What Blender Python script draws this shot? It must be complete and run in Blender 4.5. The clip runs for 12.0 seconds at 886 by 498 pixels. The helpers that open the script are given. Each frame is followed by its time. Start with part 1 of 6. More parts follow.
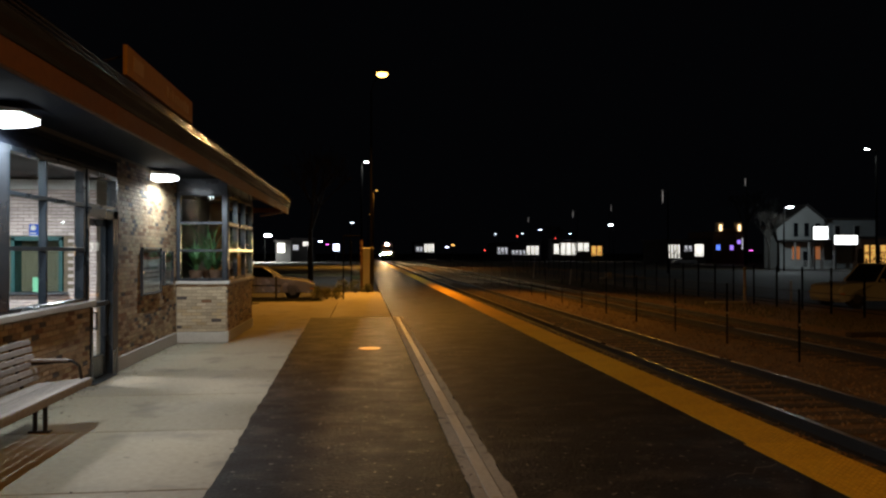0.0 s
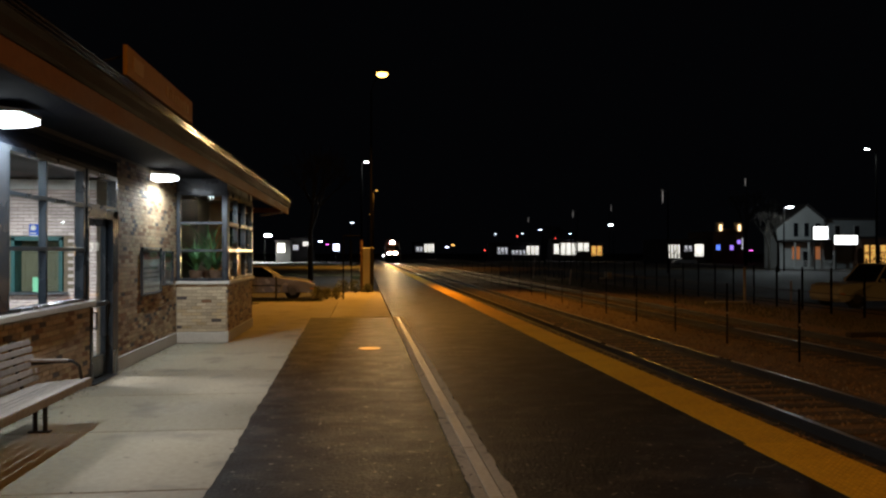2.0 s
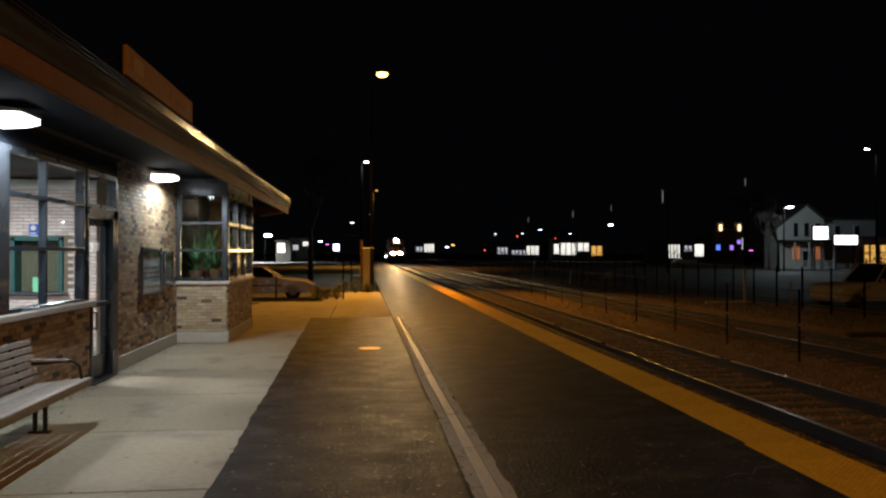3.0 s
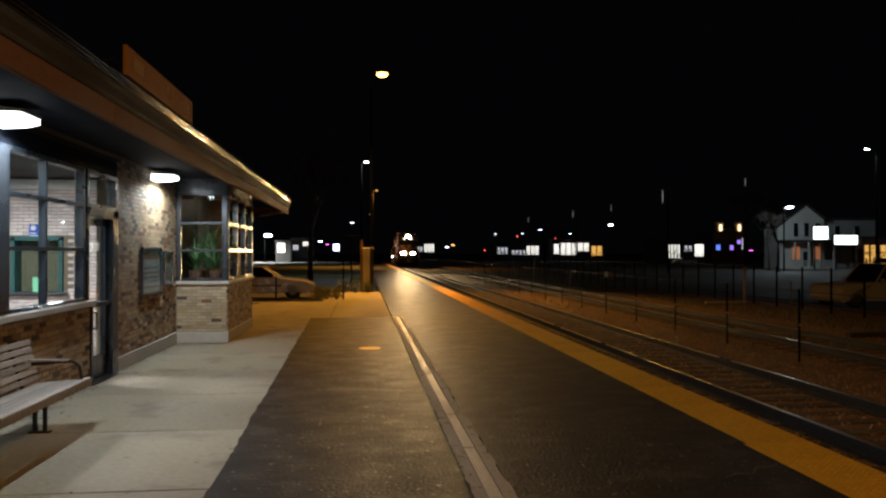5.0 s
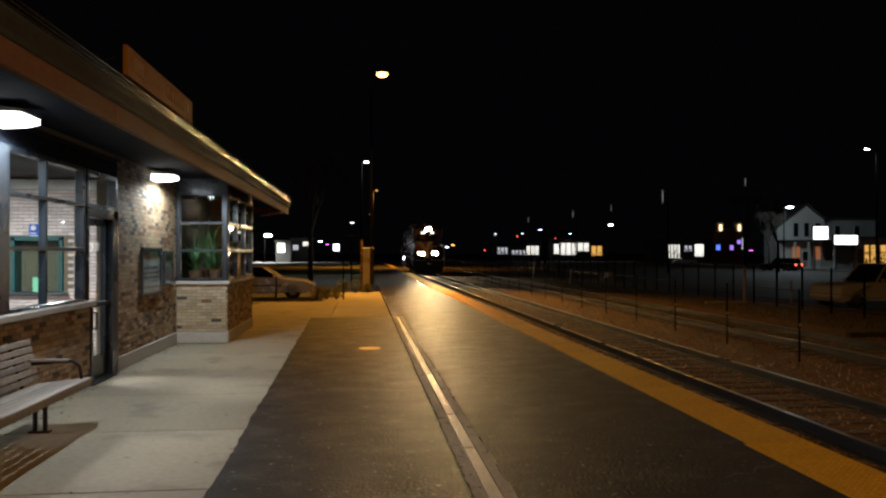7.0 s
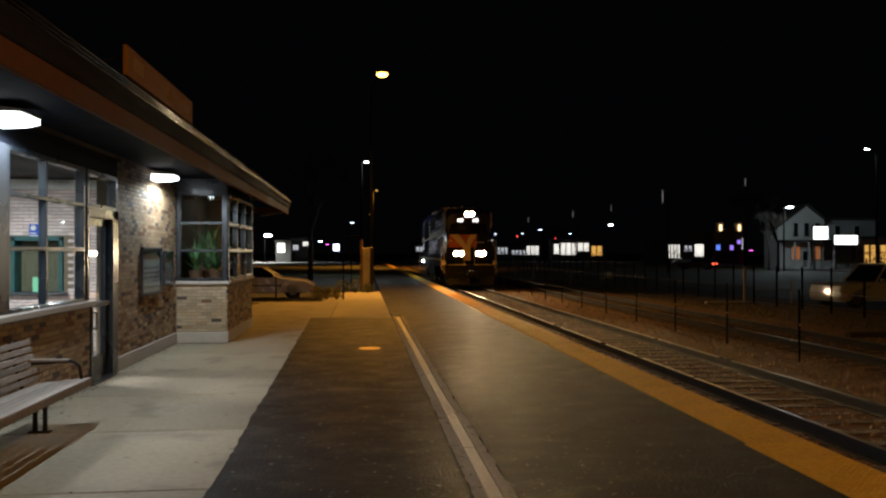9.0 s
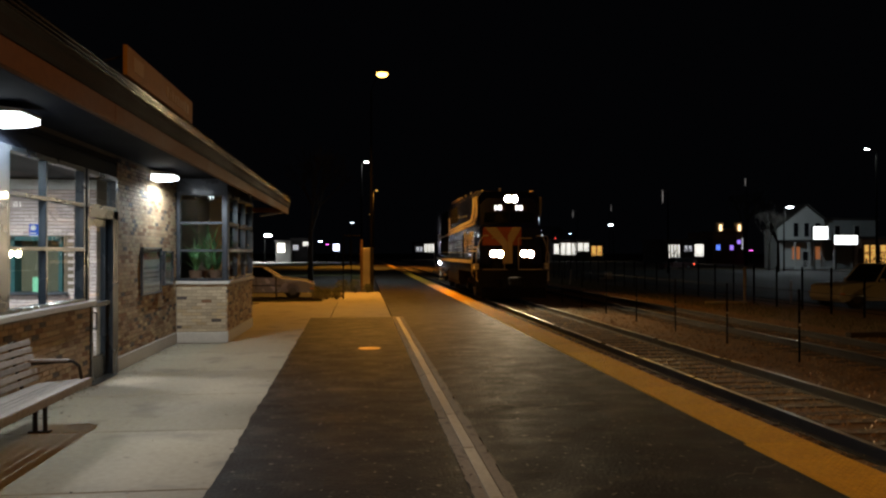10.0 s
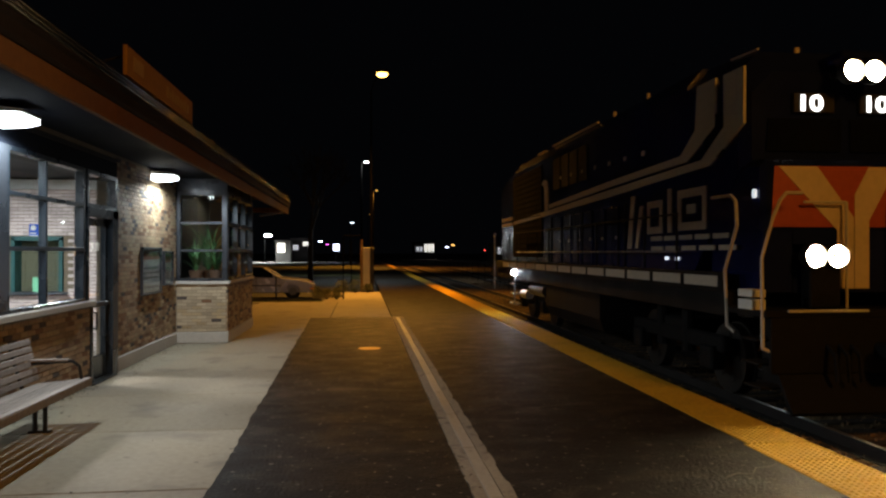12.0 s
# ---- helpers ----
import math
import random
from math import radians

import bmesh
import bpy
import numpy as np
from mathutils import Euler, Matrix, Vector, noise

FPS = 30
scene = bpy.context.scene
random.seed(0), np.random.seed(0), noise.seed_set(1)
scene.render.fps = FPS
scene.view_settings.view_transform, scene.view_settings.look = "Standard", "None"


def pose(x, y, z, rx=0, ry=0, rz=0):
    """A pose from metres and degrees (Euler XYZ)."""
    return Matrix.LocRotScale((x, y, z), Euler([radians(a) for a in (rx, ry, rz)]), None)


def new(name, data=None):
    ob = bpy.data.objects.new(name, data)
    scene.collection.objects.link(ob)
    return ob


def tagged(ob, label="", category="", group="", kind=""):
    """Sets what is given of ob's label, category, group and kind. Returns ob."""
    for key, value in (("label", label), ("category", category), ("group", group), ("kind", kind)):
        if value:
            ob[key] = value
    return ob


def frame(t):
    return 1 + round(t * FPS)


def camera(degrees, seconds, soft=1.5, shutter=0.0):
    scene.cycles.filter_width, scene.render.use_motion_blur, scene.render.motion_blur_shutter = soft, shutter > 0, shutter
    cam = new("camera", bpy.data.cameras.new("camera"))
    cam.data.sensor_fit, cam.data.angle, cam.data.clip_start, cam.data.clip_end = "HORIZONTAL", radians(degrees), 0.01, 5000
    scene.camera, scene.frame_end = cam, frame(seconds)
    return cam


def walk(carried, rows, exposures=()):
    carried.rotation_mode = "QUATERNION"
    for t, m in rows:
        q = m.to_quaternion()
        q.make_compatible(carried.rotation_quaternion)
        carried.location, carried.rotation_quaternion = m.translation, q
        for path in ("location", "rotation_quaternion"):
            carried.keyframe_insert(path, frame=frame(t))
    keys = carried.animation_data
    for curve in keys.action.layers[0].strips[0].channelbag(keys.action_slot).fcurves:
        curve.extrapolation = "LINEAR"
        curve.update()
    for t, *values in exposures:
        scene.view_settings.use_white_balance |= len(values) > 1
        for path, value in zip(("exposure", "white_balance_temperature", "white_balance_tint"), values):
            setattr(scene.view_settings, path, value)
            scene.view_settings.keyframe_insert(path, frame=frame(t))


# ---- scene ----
cam = camera(61.04, 12.0, soft=2.3)
EYE = pose(0.0, 0.0, 1.9, 90.30, 0.0, -6.116)
walk(cam, [(0.0, EYE), (12.0, EYE)], exposures=[(0.0, 0.0), (7.6, 0.0), (9.2, -0.15), (9.7, -0.15), (10.5, 0.0), (12.0, 0.0)])

# ---- world and lights ----
world = bpy.data.worlds.new("night_sky")
scene.world = world
world.use_nodes = True
world.node_tree.nodes["Background"].inputs[0].default_value = (0.55, 0.6, 0.8, 1)
world.node_tree.nodes["Background"].inputs[1].default_value = 0.0016


def lamp(name, kind, m, power, color, **settings):
    data = bpy.data.lights.new(name, kind)
    data.energy, data.color = power, color
    if kind == "AREA":
        data.shape, data.size, data.size_y = "RECTANGLE", settings["size"], settings["size_y"]
        data.spread = radians(settings.get("spread", 180))
    if kind in ("SPOT", "POINT"):
        data.shadow_soft_size = settings.get("radius", 0.1)
    if kind == "SPOT":
        data.spot_size, data.spot_blend = radians(settings["cone"]), settings.get("blend", 0.6)
    ob = new(name, data)
    ob.matrix_world = m
    return ob


COOL, TUBE, SODIUM = (0.90, 0.97, 0.93), (0.85, 0.96, 1.0), (1.0, 0.43, 0.055)
for y in (8.38, 14.62):
    for dy in (-0.12, 0.12):
        lamp("wall_light_glow", "SPOT", pose(-3.52, y + dy, 3.2), 98, TUBE, cone=174, radius=0.05, blend=0.3)
lamp("sodium_glow", "SPOT", pose(0.97, 37.4, 10.65, -16), 11500, SODIUM, cone=122, radius=0.2)
lamp("far_sodium_glow", "SPOT", pose(2.0, 107.0, 10.6), 8000, SODIUM, cone=140, radius=0.2)
# unseen light added behind the viewpoint as orange fill; it has no fixture
lamp("unseen_sodium_fill", "POINT", pose(7.5, -7.0, 10.3), 2650, SODIUM, radius=1.2)
lamp("far_street_glow", "SPOT", pose(0.3, 58, 8.8), 1500, COOL, cone=140, radius=0.2)
lamp("lot_street_glow", "SPOT", pose(42.9, 60, 10.6), 600, COOL, cone=150, radius=0.2)
lamp("house_street_glow", "POINT", pose(52.8, 88, 7.3), 1300, (0.82, 0.96, 1.0), radius=0.2)
lamp("left_street_glow", "SPOT", pose(-22.8, 178, 5.8), 9000, COOL, cone=160, radius=0.3)
for y in (8.0, 12.6):
    lamp("lobby_glow", "AREA", pose(-6.3, y, 3.24), 235, (0.97, 0.97, 1.0), size=1.2, size_y=0.3)


# ---- materials ----
def material(name, color, rough=0.6, metal=0.0, scale=8.0, vary=0.25, bump=0.0, bump_scale=60.0, spots=None, specks=None, per_object=0.0, island=0.0, spec=0.5, coat=0.0, sheen_vary=0.12, grain=(1, 1, 1), bump_depth=0.01):
    """A surface whose colour changes at two scales, with fine relief; grain draws its marks out along an axis."""
    mat = bpy.data.materials.new(name)
    mat.use_nodes = True
    t = mat.node_tree
    n, link = t.nodes, t.links
    b = n["Principled BSDF"]
    b.inputs["Metallic"].default_value = metal
    b.inputs["Specular IOR Level"].default_value = spec
    b.inputs["Coat Weight"].default_value = coat
    co, drawn = n.new("ShaderNodeTexCoord"), n.new("ShaderNodeMapping")
    drawn.inputs["Scale"].default_value = grain
    link.new(co.outputs["Object"], drawn.inputs["Vector"])
    big, fine = n.new("ShaderNodeTexNoise"), n.new("ShaderNodeTexNoise")
    big.inputs["Scale"].default_value, big.inputs["Detail"].default_value = scale * 0.15, 5
    fine.inputs["Scale"].default_value, fine.inputs["Detail"].default_value = scale * 3, 3
    link.new(drawn.outputs["Vector"], big.inputs["Vector"])
    link.new(co.outputs["Object"], fine.inputs["Vector"])
    add = n.new("ShaderNodeMath")
    add.operation = "ADD"
    link.new(big.outputs["Fac"], add.inputs[0])
    link.new(fine.outputs["Fac"], add.inputs[1])
    last = add.outputs[0]
    if per_object or island:
        src = n.new("ShaderNodeObjectInfo") if per_object else n.new("ShaderNodeNewGeometry")
        mul = n.new("ShaderNodeMath")
        mul.operation = "MULTIPLY_ADD"
        link.new(src.outputs["Random" if per_object else "Random Per Island"], mul.inputs[0])
        mul.inputs[1].default_value = 2 * (per_object or island)
        mul.inputs[2].default_value = -(per_object or island)
        more = n.new("ShaderNodeMath")
        link.new(last, more.inputs[0])
        link.new(mul.outputs[0], more.inputs[1])
        last = more.outputs[0]
    ramp = n.new("ShaderNodeMapRange")
    ramp.inputs["From Min"].default_value, ramp.inputs["From Max"].default_value = 0.55, 1.45
    ramp.inputs["To Min"].default_value, ramp.inputs["To Max"].default_value = 1 - vary, 1 + vary
    if per_object or island:
        ramp.clamp = False
    link.new(last, ramp.inputs["Value"])
    tone = n.new("ShaderNodeMix")
    tone.data_type, tone.blend_type = "RGBA", "MULTIPLY"
    tone.inputs["Factor"].default_value = 1
    tone.inputs["A"].default_value = (*color, 1)
    link.new(ramp.outputs["Result"], tone.inputs["B"])
    shade = tone.outputs["Result"]
    if spots:
        spot = n.new("ShaderNodeTexNoise")
        spot.inputs["Scale"].default_value, spot.inputs["Detail"].default_value = spots[1], 6
        link.new(drawn.outputs["Vector"], spot.inputs["Vector"])
        edge = n.new("ShaderNodeMapRange")
        edge.inputs["From Min"].default_value, edge.inputs["From Max"].default_value = spots[2], spots[2] + 0.12
        link.new(spot.outputs["Fac"], edge.inputs["Value"])
        mix = n.new("ShaderNodeMix")
        mix.data_type = "RGBA"
        link.new(edge.outputs["Result"], mix.inputs["Factor"])
        link.new(shade, mix.inputs["A"])
        mix.inputs["B"].default_value = (*spots[0], 1)
        shade = mix.outputs["Result"]
    if specks:
        dot = n.new("ShaderNodeTexNoise")
        dot.inputs["Scale"].default_value, dot.inputs["Detail"].default_value = specks[1], 2
        link.new(co.outputs["Object"], dot.inputs["Vector"])
        cut = n.new("ShaderNodeMapRange")
        cut.inputs["From Min"].default_value, cut.inputs["From Max"].default_value = specks[2], specks[2] + 0.05
        link.new(dot.outputs["Fac"], cut.inputs["Value"])
        mix = n.new("ShaderNodeMix")
        mix.data_type = "RGBA"
        link.new(cut.outputs["Result"], mix.inputs["Factor"])
        link.new(shade, mix.inputs["A"])
        mix.inputs["B"].default_value = (*specks[0], 1)
        shade = mix.outputs["Result"]
    link.new(shade, b.inputs["Base Color"])
    gloss = n.new("ShaderNodeMapRange")
    gloss.inputs["To Min"].default_value, gloss.inputs["To Max"].default_value = max(0.02, rough - sheen_vary), min(1, rough + sheen_vary)
    gloss.inputs["From Min"].default_value, gloss.inputs["From Max"].default_value = 0.3, 0.7
    link.new(big.outputs["Fac"], gloss.inputs["Value"])
    link.new(gloss.outputs["Result"], b.inputs["Roughness"])
    if bump:
        rel = n.new("ShaderNodeTexNoise")
        rel.inputs["Scale"].default_value, rel.inputs["Detail"].default_value = bump_scale, 4
        link.new(co.outputs["Object"], rel.inputs["Vector"])
        bn = n.new("ShaderNodeBump")
        bn.inputs["Strength"].default_value, bn.inputs["Distance"].default_value = bump, bump_depth
        waves, lift = n.new("ShaderNodeTexNoise"), n.new("ShaderNodeMath")
        waves.inputs["Scale"].default_value, waves.inputs["Detail"].default_value = bump_scale * 0.06, 4
        link.new(drawn.outputs["Vector"], waves.inputs["Vector"])
        lift.operation = "MULTIPLY_ADD"
        link.new(waves.outputs["Fac"], lift.inputs[0])
        lift.inputs[1].default_value = 0.9 if grain != (1, 1, 1) else 0.0
        link.new(rel.outputs["Fac"], lift.inputs[2])
        link.new(lift.outputs[0], bn.inputs["Height"])
        link.new(bn.outputs["Normal"], b.inputs["Normal"])
    return mat


def glowing(name, color, strength):
    mat = bpy.data.materials.new(name)
    mat.use_nodes = True
    b = mat.node_tree.nodes["Principled BSDF"]
    b.inputs["Base Color"].default_value = (*color, 1)
    b.inputs["Emission Color"].default_value = (*color, 1)
    b.inputs["Emission Strength"].default_value = strength
    return mat


def glazing(name, tint=(0.9, 0.95, 0.95), rough=0.0):
    """Thin clear glass: it lets light through and mirrors more at a flat angle."""
    mat = bpy.data.materials.new(name)
    mat.use_nodes = True
    n, link = mat.node_tree.nodes, mat.node_tree.links
    n.remove(n["Principled BSDF"])
    clear, mirror, mix, facing = n.new("ShaderNodeBsdfTransparent"), n.new("ShaderNodeBsdfGlossy"), n.new("ShaderNodeMixShader"), n.new("ShaderNodeLayerWeight")
    clear.inputs["Color"].default_value = (*tint, 1)
    mirror.inputs["Roughness"].default_value = rough
    facing.inputs["Blend"].default_value = 0.5
    power, share = n.new("ShaderNodeMath"), n.new("ShaderNodeMath")
    power.operation, share.operation = "POWER", "MULTIPLY_ADD"
    power.inputs[1].default_value, share.inputs[1].default_value, share.inputs[2].default_value = 5.0, 0.9, 0.035
    link.new(facing.outputs["Facing"], power.inputs[0])
    link.new(power.outputs[0], share.inputs[0])
    link.new(share.outputs[0], mix.inputs[0])
    link.new(clear.outputs[0], mix.inputs[1])
    link.new(mirror.outputs[0], mix.inputs[2])
    link.new(mix.outputs[0], n["Material Output"].inputs["Surface"])
    return mat


CONCRETE = material("pale_concrete", (0.325, 0.283, 0.205), 0.8, vary=0.22, scale=5, bump=0.35, bump_scale=120, spots=((0.22, 0.195, 0.15), 1.4, 0.56), specks=((0.14, 0.12, 0.10), 9, 0.70), per_object=0.15)
CURB = material("curb_concrete", (0.30, 0.28, 0.25), 0.8, vary=0.25, scale=6, bump=0.4, bump_scale=90)
ASPHALT = material("worn_asphalt", (0.0130, 0.0095, 0.0070), 0.62, spec=0.11, sheen_vary=0.10, vary=0.9, scale=13, bump=1.0, bump_scale=30, bump_depth=0.012, grain=(0.85, 1.15, 1), specks=((0.15, 0.125, 0.105), 14, 0.66), spots=((0.034, 0.025, 0.018), 2.6, 0.53))
LOT = material("old_lot_asphalt", (0.032, 0.030, 0.029), 0.8, vary=0.4, scale=2, bump=0.6, bump_scale=60)
TACTILE = material("yellow_tactile_paint", (0.60, 0.345, 0.018), 0.8, spec=0.2, vary=0.3, scale=6, bump=0.2, bump_scale=90, spots=((0.36, 0.22, 0.06), 2.2, 0.62), per_object=0.1)
EDGE = material("platform_edge_concrete", (0.13, 0.11, 0.09), 0.85, vary=0.35, scale=5, bump=0.5)
BALLAST = material("stone_ballast", (0.18, 0.112, 0.054), 0.9, vary=0.5, scale=14, bump=1.0, bump_scale=35, island=0.5)
DIRT = material("dry_ground", (0.11, 0.075, 0.038), 0.95, vary=0.5, scale=3, bump=0.9, bump_scale=25)
GRASS = material("dull_winter_grass", (0.085, 0.085, 0.035), 0.95, vary=0.5, scale=6, bump=1.0, bump_scale=40, island=0.4)
STEEL = material("worn_rail_steel", (0.014, 0.010, 0.008), 0.8, 0.0, vary=0.4, bump=0.3)
RAILHEAD = material("polished_rail_head", (0.36, 0.32, 0.28), 0.36, 1.0, vary=0.2)
TIE = material("creosoted_tie_wood", (0.045, 0.032, 0.022), 0.9, vary=0.5, scale=6, bump=0.8, bump_scale=50, per_object=0.3)
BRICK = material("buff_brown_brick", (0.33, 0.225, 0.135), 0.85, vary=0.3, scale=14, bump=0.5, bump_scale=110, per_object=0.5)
BRICK_STUFF = material("buff_brown_brick_rest", (0.33, 0.225, 0.135), 0.85, vary=0.25, scale=14, bump=0.5, bump_scale=110, island=0.5)
BRICK_TAN = material("tan_brick", (0.44, 0.335, 0.20), 0.85, vary=0.3, scale=14, bump=0.5, bump_scale=110, per_object=0.4)
BRICK_RED = material("red_brown_brick", (0.22, 0.115, 0.06), 0.85, vary=0.3, scale=14, bump=0.5, bump_scale=110, per_object=0.4)
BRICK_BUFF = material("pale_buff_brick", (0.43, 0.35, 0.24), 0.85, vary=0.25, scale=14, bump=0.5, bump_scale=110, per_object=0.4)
BRICK_DARK = material("burnt_dark_brick", (0.075, 0.062, 0.058), 0.8, vary=0.3, scale=14, bump=0.4, bump_scale=110)
MORTAR = material("grey_mortar", (0.21, 0.165, 0.115), 0.95, vary=0.25, scale=20, bump=0.6, bump_scale=150)
BRICK_INSIDE = material("white_pink_lobby_brick", (0.74, 0.62, 0.59), 0.8, vary=0.2, scale=14, bump=0.3, island=0.45)
LIMESTONE = material("cut_limestone", (0.44, 0.42, 0.38), 0.75, vary=0.15, scale=8, bump=0.3, bump_scale=90)
FASCIA = material("brown_painted_fascia", (0.15, 0.064, 0.018), 0.7, spec=0.25, vary=0.25, scale=5, bump=0.2)
GUTTER = material("dark_bronze_gutter", (0.016, 0.0095, 0.006), 0.75, 0.0, spec=0.15, vary=0.3, scale=4)
DRIP = material("bare_metal_drip_edge", (0.24, 0.21, 0.175), 0.22, 1.0, sheen_vary=0.04, vary=0.2)
SOFFIT = material("dark_blue_grey_soffit", (0.010, 0.013, 0.021), 0.8, spec=0.1, vary=0.25, scale=4, bump=0.15)
ROOFING = material("dark_shingle", (0.045, 0.04, 0.038), 0.9, vary=0.4, scale=8, bump=0.7)
FRAME = material("black_bronze_window_frame", (0.017, 0.023, 0.031), 0.30, 0.0, vary=0.2, spec=0.5)
FRAME_PALE = material("grey_aluminium_frame", (0.13, 0.145, 0.165), 0.38, 0.6, vary=0.15)
FRAME_BAY = material("dark_anodised_bay_frame", (0.06, 0.066, 0.08), 0.30, 0.5, vary=0.2, coat=0.3)
OFFICE = material("dark_office_paint", (0.05, 0.05, 0.048), 0.9, vary=0.2)
GLASS = glazing("window_glass")
LAMP_WHITE = glowing("cool_lamp_lens", (0.88, 0.96, 1.0), 5.0)
LAMP_ORANGE = glowing("sodium_lamp_lens", (1.0, 0.53, 0.10), 11.0)
LAMP_STREET = glowing("street_lamp_lens", (0.88, 0.95, 1.0), 30.0)
METAL_GREY = material("galvanised_metal", (0.32, 0.32, 0.32), 0.5, 0.7, vary=0.2)
METAL_BLACK = material("black_painted_steel", (0.016, 0.016, 0.017), 0.45, 0.2, vary=0.3)
SLAT = material("weathered_bench_wood", (0.27, 0.235, 0.21), 0.7, vary=0.35, scale=7, bump=0.5, bump_scale=50, per_object=0.25)
SIGN_BROWN = material("brown_sign_face", (0.34, 0.18, 0.055), 0.65, spec=0.3, vary=0.2, scale=5)
TEAL = material("teal_painted_trim", (0.022, 0.10, 0.10), 0.5, vary=0.15)
FLOOR_IN = material("lobby_floor_tile", (0.22, 0.20, 0.18), 0.4, vary=0.2)
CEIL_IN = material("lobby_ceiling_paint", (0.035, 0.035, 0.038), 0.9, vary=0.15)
BLUE_SIGN = material("blue_notice", (0.01, 0.09, 0.55), 0.4, vary=0.1)
WHITE = material("white_paint", (0.78, 0.78, 0.76), 0.5, vary=0.08)
GREEN_CARD = material("mint_green_card", (0.25, 0.70, 0.42), 0.6, vary=0.08)
SHADE = material("drawn_olive_blind", (0.12, 0.12, 0.075), 0.8, vary=0.1)


# ---- mesh helpers ----
def box(bm, x0, x1, y0, y1, z0, z1, bevel=0.0):
    m = Matrix.LocRotScale(((x0 + x1) / 2, (y0 + y1) / 2, (z0 + z1) / 2), None, (abs(x1 - x0), abs(y1 - y0), abs(z1 - z0)))
    vs = bmesh.ops.create_cube(bm, size=1, matrix=m)["verts"]
    if bevel:
        es = list({e for v in vs for e in v.link_edges})
        bmesh.ops.bevel(bm, geom=es, offset=bevel, segments=1, affect="EDGES")
    return bm


def rod(bm, a, b, r, r2=None, n=8):
    a, b = Vector(a), Vector(b)
    m = Matrix.Translation((a + b) / 2) @ (b - a).to_track_quat("Z", "Y").to_matrix().to_4x4()
    bmesh.ops.create_cone(bm, cap_ends=True, segments=n, radius1=r, radius2=r if r2 is None else r2, depth=(b - a).length, matrix=m)
    return bm


def pipe(bm, pts, r, n=6):
    for a, b in zip(pts, pts[1:]):
        rod(bm, a, b, r, n=n)
    for p in pts[1:-1]:
        bmesh.ops.create_icosphere(bm, subdivisions=1, radius=r * 1.05, matrix=Matrix.Translation(p))
    return bm


def prism(bm, outline, lo, hi, axis="x"):
    """A flat outline, pushed out from lo to hi along an axis. Outline pairs are (y, z), (x, z) or (x, y)."""
    put = {"x": lambda a, b, c: (c, a, b), "y": lambda a, b, c: (a, c, b), "z": lambda a, b, c: (a, b, c)}[axis]
    rings = [[bm.verts.new(put(a, b, c)) for a, b in outline] for c in (lo, hi)]
    n = len(outline)
    bm.faces.new(rings[0])
    bm.faces.new(rings[1][::-1])
    for i in range(n):
        bm.faces.new((rings[0][i], rings[1][i], rings[1][(i + 1) % n], rings[0][(i + 1) % n]))
    bmesh.ops.recalc_face_normals(bm, faces=bm.faces)
    return bm


def mesh_of(name, bm, mat, smooth=False):
    bmesh.ops.recalc_face_normals(bm, faces=bm.faces)
    me = bpy.data.meshes.new(name)
    bm.to_mesh(me)
    bm.free()
    me.materials.append(mat)
    if smooth:
        for p in me.polygons:
            p.use_smooth = True
    return me


def part(name, bm, mat, parent=None, label="", smooth=False):
    ob = new(name, mesh_of(name, bm, mat, smooth))
    ob.parent = parent
    return tagged(ob, label)


def piece(name, me, parent, m):
    ob = new(name, me)
    ob.parent = parent
    ob.matrix_basis = m
    return ob


def thing(name, label, category, group="", kind="", at=None):
    ob = new(name)
    ob.empty_display_size = 0.2
    if at is not None:
        ob.matrix_basis = at
    return tagged(ob, label, category, group, kind)


def B():
    return bmesh.new()


def quad_box(x0, x1, y0, y1, z0, z1, bevel=0.0):
    return box(B(), x0, x1, y0, y1, z0, z1, bevel)


# ---- ground ----
WALL_X, EDGE_X, TRACK_X, RAIL_Z = -3.9, 4.46, 6.19, -0.14
bm = B()
box(bm, -900, 900, -300, 2500, -1.0, -0.36)
tagged(part("ground", bm, DIRT), "dark dry bare ground reaching to the horizon", "ground", kind="structure")

bm = B()
box(bm, 3.8, EDGE_X, -8, 230, -0.355, -0.012, 0.01)
tagged(part("platform_edge", bm, EDGE), "dark concrete edge of the station platform", "platform", kind="structure")

pave = tagged(new("pavement"), "pale concrete walk slabs beside the station wall", "pavement", kind="structure")
part("bedding", quad_box(-6.0, 3.79, -8, 37.2, -0.35, -0.06), CURB, pave)


def slab(x0, x1, y0, y1):
    part("slab", quad_box(x0 + 0.006, x1 - 0.006, y0 + 0.009, y1 - 0.009, -0.055, 0, 0.006), CONCRETE, pave)


for k in range(-3, 13):
    y = 2.05 + 2.09 * k
    slab(-3.88, -0.95, y, y + 2.09)
for x0, x1 in ((-6.0, -3.3), (-3.3, -1.55), (-1.55, 0.86)):
    for y0, y1 in ((29.22, 33.2), (33.2, 36.6)) if x0 > -2 else ((29.22, 30.4),):
        slab(x0, x1, y0, y1)
for y0, y1 in ((22.3, 25.7), (25.7, 29.21)):
    slab(-0.94, 0.86, y0, y1)


